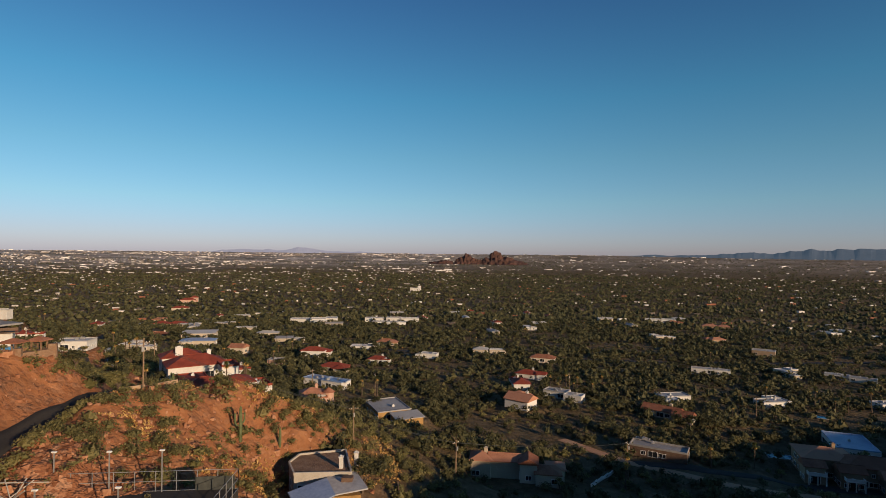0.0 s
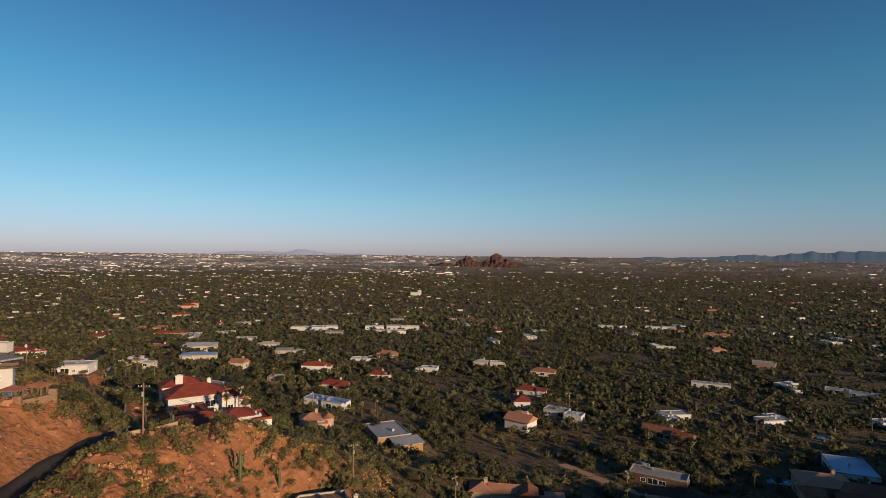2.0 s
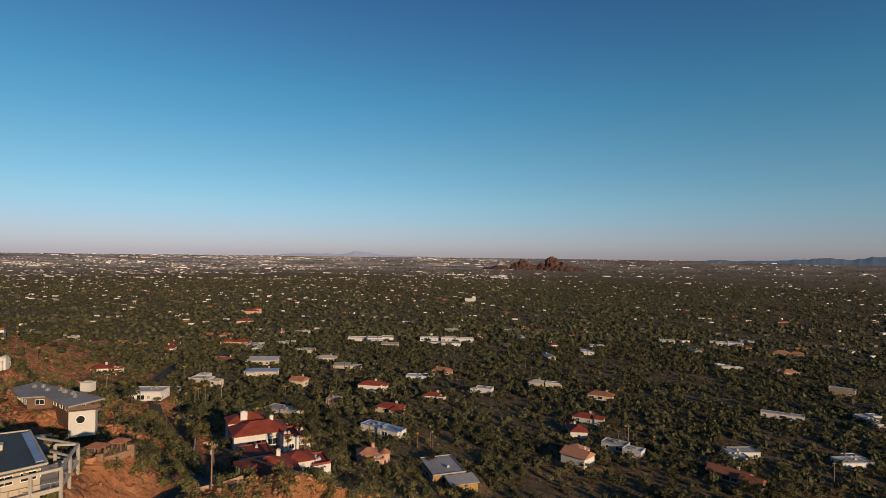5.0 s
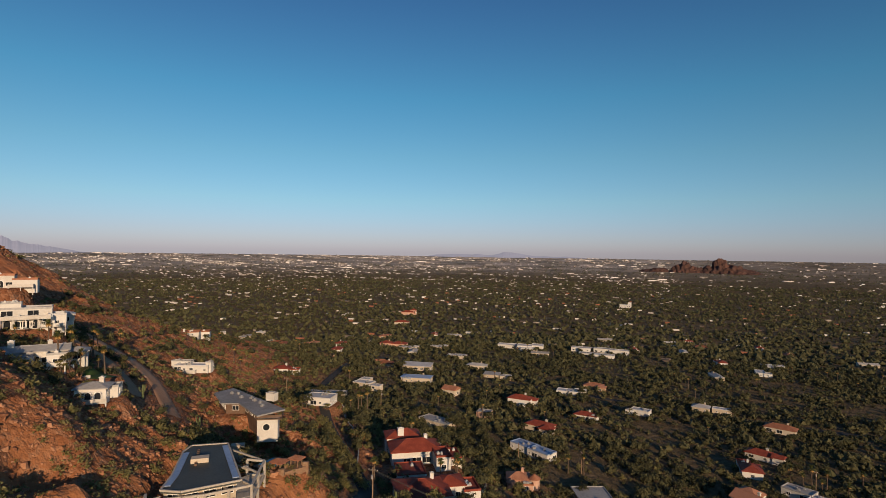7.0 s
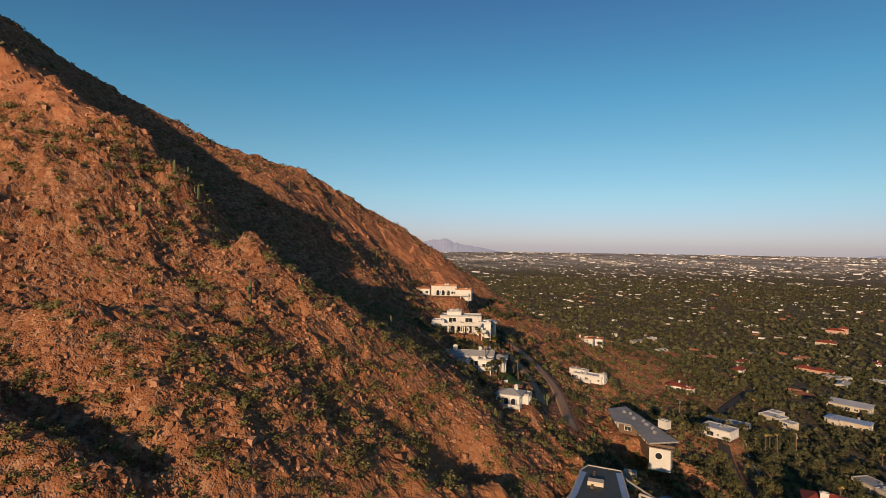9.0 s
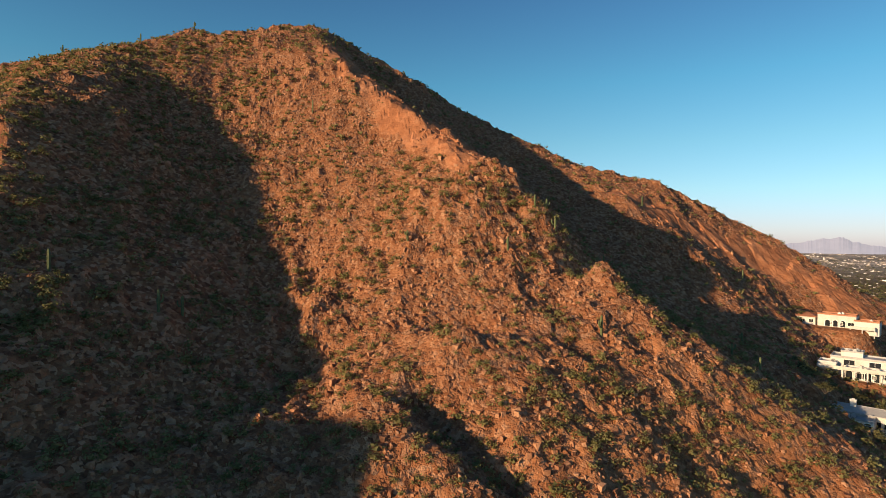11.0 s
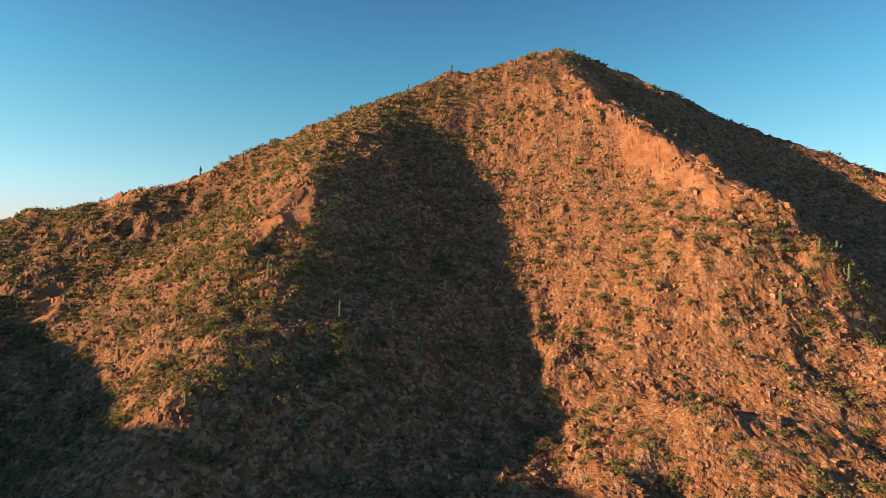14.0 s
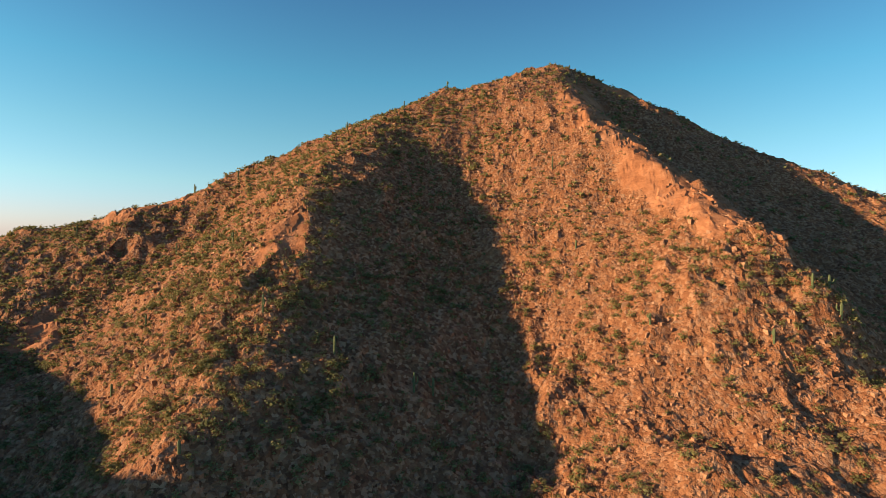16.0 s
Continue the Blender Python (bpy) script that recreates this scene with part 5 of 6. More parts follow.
# ---------------------------------------------------------------- arcades, balconies and terraces of the white villas
def arch(parent, x, y, z, turn, w, h):
    """A deep arched opening with its surround."""
    n = 10
    bm = bmesh.new()
    outer = [(-w / 2 - 0.2, 0), (-w / 2 - 0.2, h - w / 2)] + [((w / 2 + 0.2) * -math.cos(math.pi * k / n), h - w / 2 + (w / 2 + 0.2) * math.sin(math.pi * k / n)) for k in range(1, n)] + [(w / 2 + 0.2, h - w / 2), (w / 2 + 0.2, 0)]
    inner = [(-w / 2, 0), (-w / 2, h - w / 2)] + [(w / 2 * -math.cos(math.pi * k / n), h - w / 2 + w / 2 * math.sin(math.pi * k / n)) for k in range(1, n)] + [(w / 2, h - w / 2), (w / 2, 0)]
    rings = [[bm.verts.new((px, dy, pz)) for px, pz in loop] for loop, dy in ((outer, 0.05), (outer, -0.18), (inner, -0.18), (inner, 0.05))]
    for a, b in zip(rings, rings[1:]):
        for k in range(len(a) - 1):
            bm.faces.new((a[k], a[k + 1], b[k + 1], b[k]))
    bmesh.ops.transform(bm, matrix=pose(x, y, z, 0, 0, turn), verts=bm.verts)
    frame_ob = part("arch", bm, WHITE_PAINT, parent)
    bm = bmesh.new()
    bm.faces.new([bm.verts.new((px, -0.02, pz)) for px, pz in inner])
    bmesh.ops.transform(bm, matrix=pose(x, y, z, 0, 0, turn), verts=bm.verts)
    part("pane", bm, GLASS, frame_ob)


def balcony(parent, x, y, z, w, d):
    bm = bmesh.new()
    add_box(bm, x, y, z - 0.2, w, d, 0.25, 0.03)
    floor = part("balcony", bm, WHITE, parent)
    bm = bmesh.new()
    add_box(bm, x, y - d / 2 + 0.1, z + 0.05, w, 0.15, 0.95, 0.03)
    for s in (-1, 1):
        add_box(bm, x + s * (w / 2 - 0.08), y + 0.1, z + 0.05, 0.15, d - 0.25, 0.95, 0.03)
    part("parapet", bm, WHITE, floor)
    for k in range(max(2, int(w // 3)) + 1):
        bm = bmesh.new()
        add_box(bm, x - w / 2 + 0.2 + k * (w - 0.4) / max(2, int(w // 3)), y - d / 2 + 0.2, z - 3.2, 0.3, 0.3, 3.0, 0.03)
        part("column", bm, WHITE, floor)


for ob in [o for o in bpy.data.objects if o.parent is None]:
    if ob.name == "terrace_villa":
        for k in range(4):
            arch(ob, -8 + k * 2.4, -6.55, 0.2, 0, 1.7, 2.7)
        balcony(ob, 4, -7.6, 0.9, 8, 2.6)
        balcony(ob, -11.5, -2.4, 0.9, 7, 3.0)
        chimney(ob, -5, 1.5, 4.2, 1.4, 1.0, 2.4, WHITE)
    elif ob.name == "upper_villa":
        for k in range(5):
            arch(ob, -1.8 + k * 2.4, -6.55, 0.2, 0, 1.6, 2.7)
        balcony(ob, 3, -8.0, 3.5, 13, 3.0)
        balcony(ob, -7, -6.6, 3.2, 7, 3.0)
        balcony(ob, 10, -6.2, 0.6, 7, 3.2)
    elif ob.name == "ridge_villa":
        for k in range(3):
            arch(ob, -3 + k * 2.6, -1.55, 0.2, 0, 1.7, 2.6)
        balcony(ob, 9, -4.6, 0.6, 8, 2.8)
    elif ob.name == "small_villa":
        for k in range(3):
            arch(ob, -2.6 + k * 2.2, -3.55, 0.2, 0, 1.4, 2.3)
        balcony(ob, 0, -5.0, 0.4, 9, 2.6)
    elif ob.name == "knoll_villa":
        for k in range(3):
            arch(ob, 1.8 + k * 2.3, -5.55, 0.2, 0, 1.5, 2.6)
        balcony(ob, 4, -6.8, 3.2, 8, 2.4)
    elif ob.name == "large_mansion":
        for dx, dy in ((-4, -9.05), (8, -11.05), (-14, -7.05)):
            arch(ob, dx, dy, 0.2, 0, 2.6, 3.6)
            balcony(ob, dx, dy - 1.3, 3.6, 5.4, 2.2)
    elif ob.name == "tiled_house":
        chimney(ob, -4, 15, 6.0, 2.2, 1.3, 2.6, WHITE)
        chimney(ob, 4, 9, 5.5, 1.2, 1.0, 2.4, WHITE)


# ---------------------------------------------------------------- further houses of the suburb, a few models repeated
SUBURB = [
    ("suburban_house", "low white flat-roofed suburban house among trees", WHITE, WHITE_ROOF, [(0, 0, 16, 8, 3.2, "flat", 0.3, 0), (5, 6, 8, 7, 3.0, "flat", 0.3, 0)]),
    ("suburban_house", "low tan suburban house with brown tile roof", TAN, OLD_TILE, [(0, 0, 15, 9, 3.0, "hip", 1.8, 0), (-6, 5, 8, 7, 3.0, "hip", 1.5, 0)]),
    ("suburban_house", "grey-roofed ranch house half hidden by trees", CREAM, GREY_ROOF, [(0, 0, 19, 8, 2.8, "gable", 1.4, 0)]),
    ("suburban_house", "white suburban house with red tile roof", WHITE, TILE, [(0, 0, 12, 9, 3.4, "hip", 1.8, 0), (8, 2, 7, 6, 3.0, "flat", 0.4, 0)]),
    ("suburban_house", "pale house with patched flat roofs and carport", CREAM, WHITE_ROOF, [(0, 0, 13, 8, 3.2, "flat", 0.3, 0), (10, -2, 8, 6, 2.6, "flat", 0.2, 0), (-3, 7, 7, 6, 3.6, "flat", 0.3, 0)]),
]
town = random.Random(8)
taken = [(p[0], p[1], p[2]) for p in PADS]
for name, label, wall, roof, volumes in SUBURB:
    model, made = None, 0
    for _ in range(400):
        a, d = radians(town.uniform(-44, 46)), town.uniform(300, 860)
        px, py = -math.sin(a) * d, math.cos(a) * d
        if made >= 9 or land(np.array([px]), np.array([py]))[0] > 30 or min(math.hypot(px - q[0], py - q[1]) - q[2] for q in taken) < 16:
            continue
        if min(float(line_distance(np.array([px]), np.array([py]), r[3])[0]) for r in ROADS) < 14:
            continue
        turn = 8 + town.choice((0, 90, 180, 270)) + town.uniform(-12, 12)
        z = float(land(np.array([px]), np.array([py]))[0]) + 0.1
        if model is None:
            model = house(name, label, px, py, turn, 0, z, wall, roof, volumes)
            tagged(model, group="suburban houses")
        else:
            copy_thing(model, pose(px, py, z, 0, 0, turn))
        taken.append((px, py, 10))
        made += 1


# garden trees close round the houses of the plain
hug = random.Random(17)
spots = []
for px, py, pr in taken:
    if math.hypot(px, py) < 235 or px < -120 and py < 300:
        continue
    face = math.atan2(-py, -px)
    for _ in range(9 if pr > 9 else 6):
        a, d = face + hug.uniform(-1.9, 1.9), max(pr, 9) * hug.uniform(0.78, 1.25)
        spots.append((px + d * math.cos(a), py + d * math.sin(a), hug.uniform(1.1, 2.3)))
spots = np.array(spots)
scatter("house_garden_trees", "dark olive garden trees hugging the suburban houses", "trees", tree_kinds, at_ground(spots[:, 0], spots[:, 1], spots[:, 2], 0.2), LEAF, seed=35, lift=0.7, stretch=(0.75, 1.4))


# ---------------------------------------------------------------- the modern houses on the spur
def rail(bm, a, b, w, h):
    """A beam from a to b, w wide and h high."""
    a, b = Vector(a), Vector(b)
    d = b - a
    side = Vector((-d.y, d.x, 0))
    side = side.normalized() * w / 2 if side.length > 1e-6 else Vector((w / 2, 0, 0))
    up = side.cross(d).normalized() * h / 2
    if up.z < 0:
        up = -up
    ends = [[bm.verts.new(p + s * side + u * up) for s, u in ((-1, -1), (1, -1), (1, 1), (-1, 1))] for p in (a, b)]
    for k in range(4):
        j = (k + 1) % 4
        bm.faces.new((ends[0][k], ends[0][j], ends[1][j], ends[1][k]))
    bm.faces.new(ends[0][::-1])
    bm.faces.new(ends[1])


def inset(poly, k):
    c = (sum(p[0] for p in poly) / len(poly), sum(p[1] for p in poly) / len(poly))
    return [(p[0] + (c[0] - p[0]) * k, p[1] + (c[1] - p[1]) * k) for p in poly]


def slab_part(name, poly, z, thick, material, parent, label=""):
    bm = bmesh.new()
    solid(bm, [(p[0], p[1], z) for p in poly], thick)
    return part(name, bm, material, parent, label)


def windows_along(root, poly, z, size, step, offset=0.06, skip=()):
    """Windows along the sides of a footprint given against the clock."""
    for i, (a, b) in enumerate(zip(poly, poly[1:] + poly[:1])):
        length = math.dist(a, b)
        n = int(length // step)
        if i in skip:
            continue
        turn = math.degrees(math.atan2(b[1] - a[1], b[0] - a[0]))
        nx, ny = (b[1] - a[1]) / max(length, 0.01), -(b[0] - a[0]) / max(length, 0.01)
        for k in range(n):
            u = (k + 0.5) / n
            window(root, a[0] + (b[0] - a[0]) * u + nx * offset, a[1] + (b[1] - a[1]) * u + ny * offset, z, turn, size)


def round_window_house():
    root = tagged(new("round_window_house"), "modern grey-roofed house on a white base with round window", "house")
    o = (-127.0, 149.0)
    root.matrix_world = pose(*o, 60.0)
    loc = lambda pts: [(p[0] - o[0], p[1] - o[1]) for p in pts]
    roof = loc([(-149, 153.4), (-137, 144.3), (-131.4, 146.6), (-116.5, 137.8), (-113, 147.2), (-147.8, 161.9)])
    slab_part("roof", roof, 4.2, 0.45, GREY_ROOF, root, "grey membrane roof with deep eaves")
    body = loc([(-146.5, 153.4), (-137, 146.6), (-131, 149), (-119.5, 142.0), (-117.0, 147.0), (-146, 159.6)])
    slab_part("wall", body, 3.75, 7.5, BROWN, root)
    windows_along(root, body, 2.0, (2.4, 1.6), 3.4, skip=(4,))
    # white base with the round window, looking down the valley
    bm = bmesh.new()
    m = pose(9.6, -4.6, 2.6, 0, 0, 32)
    add_box(bm, 0, 0, -8.0, 6.4, 5.2, 7.2, 0.06)
    bmesh.ops.transform(bm, matrix=m, verts=bm.verts)
    base = part("base_wall", bm, WHITE, root, "white stucco base")
    for name, r, depth, mat, y in (("round_frame", 1.2, 0.3, WHITE_PAINT, -2.62), ("round_pane", 1.02, 0.36, GLASS, -2.62)):
        bm = bmesh.new()
        bmesh.ops.create_cone(bm, cap_ends=True, segments=28, radius1=r, radius2=r, depth=depth, matrix=Matrix.Translation((-0.3, y, -3.2)) @ Matrix.Rotation(radians(90), 4, "X"))
        bmesh.ops.transform(bm, matrix=m, verts=bm.verts)
        part(name, bm, mat, base)
    bm = bmesh.new()
    for a, b in (((-3.6, -3.0), (4.4, -3.0)), ((4.4, -3.0), (4.4, 2.4))):
        rail(bm, (*a, 0.3), (*b, 0.3), 0.15, 0.8)
        rail(bm, (*a, -0.6), (*b, -0.6), 0.4, 0.3)
    bmesh.ops.transform(bm, matrix=m, verts=bm.verts)
    part("balcony", bm, BROWN, root)
    chimney(root, 3.2, 5.0, 4.2, 3.4, 2.4, 2.6, WHITE)
    rng = random.Random(3)
    for u in (0.12, 0.2, 0.34, 0.46, 0.56, 0.68, 0.78):
        roof_unit(root, -19 + u * 31, 8.6 - u * 13 + rng.uniform(-2, 2), 4.2, rng)


def dark_roof_house():
    root = tagged(new("dark_roof_house"), "modern house with a dark angular roof and white beam terraces", "house")
    o = (-90.0, 90.0)
    root.matrix_world = pose(*o, 66.5)
    loc = lambda pts: [(p[0] - o[0], p[1] - o[1]) for p in pts]
    roof = loc([(-91.5, 82.6), (-88.1, 77.0), (-84.1, 78.1), (-77.4, 86.8), (-95.0, 102.1), (-101.5, 97.4), (-100.3, 94.0)])
    slab_part("roof", roof, 3.5, 0.5, DARK_ROOF, root, "dark green-black felt roof")
    bm = bmesh.new()
    for a, b in zip(roof, roof[1:] + roof[:1]):
        rail(bm, (*a, 3.55), (*b, 3.55), 0.35, 0.35)
    part("roof_edge", bm, CONCRETE, root)
    bm = bmesh.new()
    for a, b in ((roof[6], roof[0]), (roof[4], roof[3]), (roof[1], roof[0])):
        p, q = Vector((*a, 3.62)), Vector((*b, 3.62))
        c = Vector((0, 0, 3.62))
        rail(bm, p + (c - p) * 0.14, q + (c - q) * 0.14, 1.2, 0.16)
    part("roof_skylight", bm, BLUE_ROOF, root, "bluish glazed strips along the roof edge")
    bm = bmesh.new()
    add_box(bm, -2.4, 1.0, 3.5, 3.6, 2.2, 1.0, 0.05, radians(40))
    part("roof_hatch", bm, CREAM, root)
    for k in range(9):
        bm = bmesh.new()
        add_box(bm, -7.4 + k * 0.75, 5.6 - k * 0.85, 3.5, 0.6, 0.6, 0.45, 0.06, radians(40))
        part("roof_vent", bm, BROWN, root)
    body = inset(roof, 0.1)
    slab_part("wall", body, 3.1, 6.5, CREAM, root)
    windows_along(root, body, 1.7, (2.4, 1.6), 2.8)
    deck = [(-1.5, -13.4), (1.0, -15.4), (9.0, -9.0), (14.2, -2.0), (8.0, 9.4), (4.0, 8.4)]
    for z, name in ((2.3, "terrace_frame"), (-1.0, "terrace_deck")):
        bm = bmesh.new()
        for a, b in zip(deck, deck[1:]):
            rail(bm, (*a, z), (*b, z), 0.4, 0.45)
        for a, b in ((deck[1], roof[1]), (deck[2], roof[2]), (deck[3], roof[3]), (deck[4], roof[4]), ((11.6, -5.5), (7, -4)), ((11.2, 3.5), (6, 5))):
            rail(bm, (*a, z), (*b, z), 0.3, 0.35)
        part(name, bm, CONCRETE, root, "pale concrete terrace beams")
    slab_part("deck_floor", deck, -1.25, 0.3, CONCRETE, root)
    for x, y in deck + [(11.6, -5.5), (11.2, 3.5)]:
        bm = bmesh.new()
        add_box(bm, x, y, -7.5, 0.45, 0.45, 9.8, 0.04)
        part("terrace_post", bm, CONCRETE, root)
    bm = bmesh.new()
    for k in range(14):
        u = k / 13
        for a, b in ((deck[1], deck[3]), (deck[3], deck[4])):
            rail(bm, (a[0] + (b[0] - a[0]) * u, a[1] + (b[1] - a[1]) * u, -1.0), (a[0] + (b[0] - a[0]) * u, a[1] + (b[1] - a[1]) * u, 0.1), 0.06, 0.06)
    rail(bm, (*deck[1], 0.1), (*deck[3], 0.1), 0.08, 0.08)
    rail(bm, (*deck[3], 0.1), (*deck[4], 0.1), 0.08, 0.08)
    part("railing", bm, STEEL, root)
    bm = bmesh.new()
    add_box(bm, -14.5, 26.0, -10.5, 3.4, 2.2, 8.0, 0.06, radians(35))
    part("stair_tower", bm, CREAM, root, "pale free-standing stair tower wall")


def folded_roof_house():
    root = tagged(new("folded_roof_house"), "flat-roofed concrete house with folded white and blue metal roofs", "house")
    o = (-25.0, 112.0)
    root.matrix_world = pose(*o, 33.5)
    loc = lambda pts: [(p[0] - o[0], p[1] - o[1]) for p in pts]
    main = loc([(-32.3, 116.3), (-29.7, 110.5), (-18.2, 111.3), (-21.6, 123.9), (-31.3, 120.9)])
    slab_part("wall", main, 5.4, 8.0, CONCRETE, root)
    slab_part("roof", inset(main, 0.03), 5.52, 0.3, STONE_WALL, root, "brown gravel flat roof")
    bm = bmesh.new()
    for a, b in zip(main, main[1:] + main[:1]):
        rail(bm, (*a, 5.65), (*b, 5.65), 0.35, 0.55)
    part("parapet", bm, CONCRETE, root)
    windows_along(root, main, 2.6, (2.4, 1.6), 3.6)
    bm = bmesh.new()
    solid(bm, [(-4.2, -7.6, 4.6), (-0.4, -13.5, 3.6), (5.0, -8.0, 4.4), (2.0, -1.6, 5.0)], 0.25)
    part("folded_roof", bm, BLUE_ROOF, root, "blue metal roof plane")
    bm = bmesh.new()
    solid(bm, [(2.0, -1.6, 5.0), (5.0, -8.0, 4.4), (11.0, -6.4, 5.0), (6.2, 4.2, 5.2)], 0.25)
    part("folded_roof", bm, WHITE_ROOF, root, "white metal roof plane")
    low = [(-3.0, -7.4), (-0.2, -11.6), (4.6, -7.0), (9.6, -6.0), (6.0, 2.8), (2.0, -1.8)]
    slab_part("wall", low, 3.5, 6.0, OCHRE, root)
    windows_along(root, low, 1.9, (2.4, 1.6), 2.6)
    bm = bmesh.new()
    add_box(bm, 6.4, -3.0, 4.8, 2.2, 1.6, 1.0, 0.05)
    part("roof_hatch", bm, BROWN, root)
    for x, y, h in ((4.2, 2.0, 3.4), (6.8, 5.6, 3.0)):
        chimney(root, x, y, 4.4, 0.8, 0.8, h, WHITE)


round_window_house()
dark_roof_house()
folded_roof_house()


# ---------------------------------------------------------------- court, walls, poles and roads
def road(name, half, material, pts):
    line, step = [], 3.0
    for a, b in zip(pts, pts[1:]):
        n = max(1, int(math.dist(a, b) / step))
        line += [(a[0] + (b[0] - a[0]) * k / n, a[1] + (b[1] - a[1]) * k / n) for k in range(n)]
    line.append(pts[-1])
    p = np.array(line)
    for _ in range(6):
        p[1:-1] = (p[:-2] + p[2:] + 2 * p[1:-1]) / 4
    d = np.gradient(p, axis=0)
    d /= np.linalg.norm(d, axis=1)[:, None]
    side = np.stack([-d[:, 1], d[:, 0]], 1)
    cols = [-half - 0.3, -half, -half / 2, 0, half / 2, half, half + 0.3]
    verts = []
    for c in cols:
        q = p + side * c
        z = ground(q[:, 0], q[:, 1]) + (0.16 if abs(c) <= half else -0.3)
        verts.append(np.stack([q[:, 0], q[:, 1], z], 1))
    verts = np.concatenate(verts)
    n = len(p)
    faces = [(j * n + i + 1, j * n + i, (j + 1) * n + i, (j + 1) * n + i + 1) for j in range(len(cols) - 1) for i in range(n - 1)]
    label = "dark asphalt street along the hillside" if material is ASPHALT else "packed reddish dirt drive"
    return tagged(from_arrays(name, verts, faces, material, True), label, "road", kind="structure")


for spec in ROADS:
    road(*spec)


def tennis_court():
    root = tagged(new("tennis_court"), "fenced hard court with lamp posts on a hillside terrace", "court")
    root.matrix_world = pose(-44, 66, 48.6)
    slab_part("court_floor", [(-15, -12), (15, -10), (14, 15), (-15, 12)], 0.25, 2.5, ASPHALT, root, "dark hard court surface")
    runs = [((-15, 12), (14, 15)), ((14, 15), (15, -10))]
    for a, b in runs:
        n = 10
        for k in range(n + 1):
            bm = bmesh.new()
            x, y = a[0] + (b[0] - a[0]) * k / n, a[1] + (b[1] - a[1]) * k / n
            rail(bm, (x, y, 0), (x, y, 3.2), 0.09, 0.09)
            part("fence_post", bm, STEEL, root)
        for z in (0.3, 1.7, 3.15):
            bm = bmesh.new()
            rail(bm, (*a, z), (*b, z), 0.06, 0.06)
            part("fence_rail", bm, STEEL, root)
    bm = bmesh.new()
    rail(bm, (8, 14.3, 1.2), (13.6, 14.9, 1.2), 0.05, 2.0)
    part("wind_screen", bm, DARK_ROOF, root, "dark green wind screen")
    for x, y in ((-11.5, 12.4), (-3.8, 12.8), (3.4, 13.6), (-5.0, 0.0), (4.5, 1.0)):
        bm = bmesh.new()
        rail(bm, (x, y, 0), (x, y, 6.2), 0.14, 0.14)
        post = part("lamp_post", bm, STEEL, root)
        bm = bmesh.new()
        add_box(bm, x, y, 6.2, 0.7, 0.35, 0.22, 0.04)
        part("lamp_head", bm, WHITE_PAINT, post)


tennis_court()


def shade_frame():
    root = tagged(new("pole_sculpture"), "open sculpture of crossed pale steel poles beside the court", "sculpture")
    root.matrix_world = pose(-57, 72, 48.4)
    tops = [((-3, -2, 0), (2, 2, 4.4)), ((3, -2, 0), (-2, 2, 4.4)), ((-3.6, 0, 4.0), (3.4, 1, 0.4)), ((-3, 2, 0.2), (3, -1, 4.2)), ((0, -2, 0), (1, 2, 4.6)), ((-4, 1, 4.3), (4, 2, 4.1))]
    for a, b in tops:
        bm = bmesh.new()
        rail(bm, a, b, 0.12, 0.12)
        part("pole", bm, CONCRETE, root)


shade_frame()


def utility_pole(x, y, h, turn):
    root = tagged(new("utility_pole"), "weathered wooden utility pole with crossarm and transformer", "utility pole", "utility poles")
    root.matrix_world = pose(x, y, ground_at(x, y), 0, 0, turn)
    bm = bmesh.new()
    bmesh.ops.create_cone(bm, cap_ends=True, segments=8, radius1=0.2, radius2=0.13, depth=h + 0.6, matrix=Matrix.Translation((0, 0, h / 2 - 0.3)))
    part("pole", bm, WOOD, root)
    bm = bmesh.new()
    add_box(bm, 0, 0.12, h - 0.9, 2.4, 0.12, 0.14)
    arm = part("crossarm", bm, WOOD, root)
    for s in (-1.1, -0.5, 0.5, 1.1):
        bm = bmesh.new()
        bmesh.ops.create_cone(bm, cap_ends=True, segments=8, radius1=0.07, radius2=0.04, depth=0.25, matrix=Matrix.Translation((s, 0.12, h - 0.66)))
        part("insulator", bm, WHITE_PAINT, arm)
    bm = bmesh.new()
    bmesh.ops.create_cone(bm, cap_ends=True, segments=12, radius1=0.28, radius2=0.28, depth=0.9, matrix=Matrix.Translation((0, -0.42, h - 2.2)))
    part("transformer", bm, STEEL, root)
    return root


POLES = [(-61.5, 112.5, 10.5), (-22, 137, 9.5), (4, 146, 10.5), (-55, 232, 9), (60, 176, 10), (-30, 246, 10), (-138, 262, 10), (66, 283, 11), (150, 260, 10), (-180, 236, 10)]
for k, (px, py, ph) in enumerate(POLES):
    utility_pole(px, py, ph, k * 23)


def cable(a, b, sag):
    cu = bpy.data.curves.new("power_line", "CURVE")
    cu.dimensions, cu.bevel_depth, cu.bevel_resolution = "3D", 0.035, 0
    sp = cu.splines.new("POLY")
    sp.points.add(12)
    for i, p in enumerate(sp.points):
        u = i / 12
        q = Vector(a).lerp(Vector(b), u)
        p.co = (q.x, q.y, q.z - sag * 4 * u * (1 - u), 1)
    cu.materials.append(DARK_ROOF)
    return tagged(new("power_line", cu), "thin dark power line hanging between poles", "cable", "power lines")


for i, j in ((0, 1), (1, 2), (2, 4)):
    (ax, ay, ah), (bx, by, bh) = POLES[i], POLES[j]
    za, zb = ground_at(ax, ay) + ah - 0.7, ground_at(bx, by) + bh - 0.7
    for s in (-0.5, 0.5):
        cable((ax + s, ay, za), (bx + s, by, zb), 1.2)


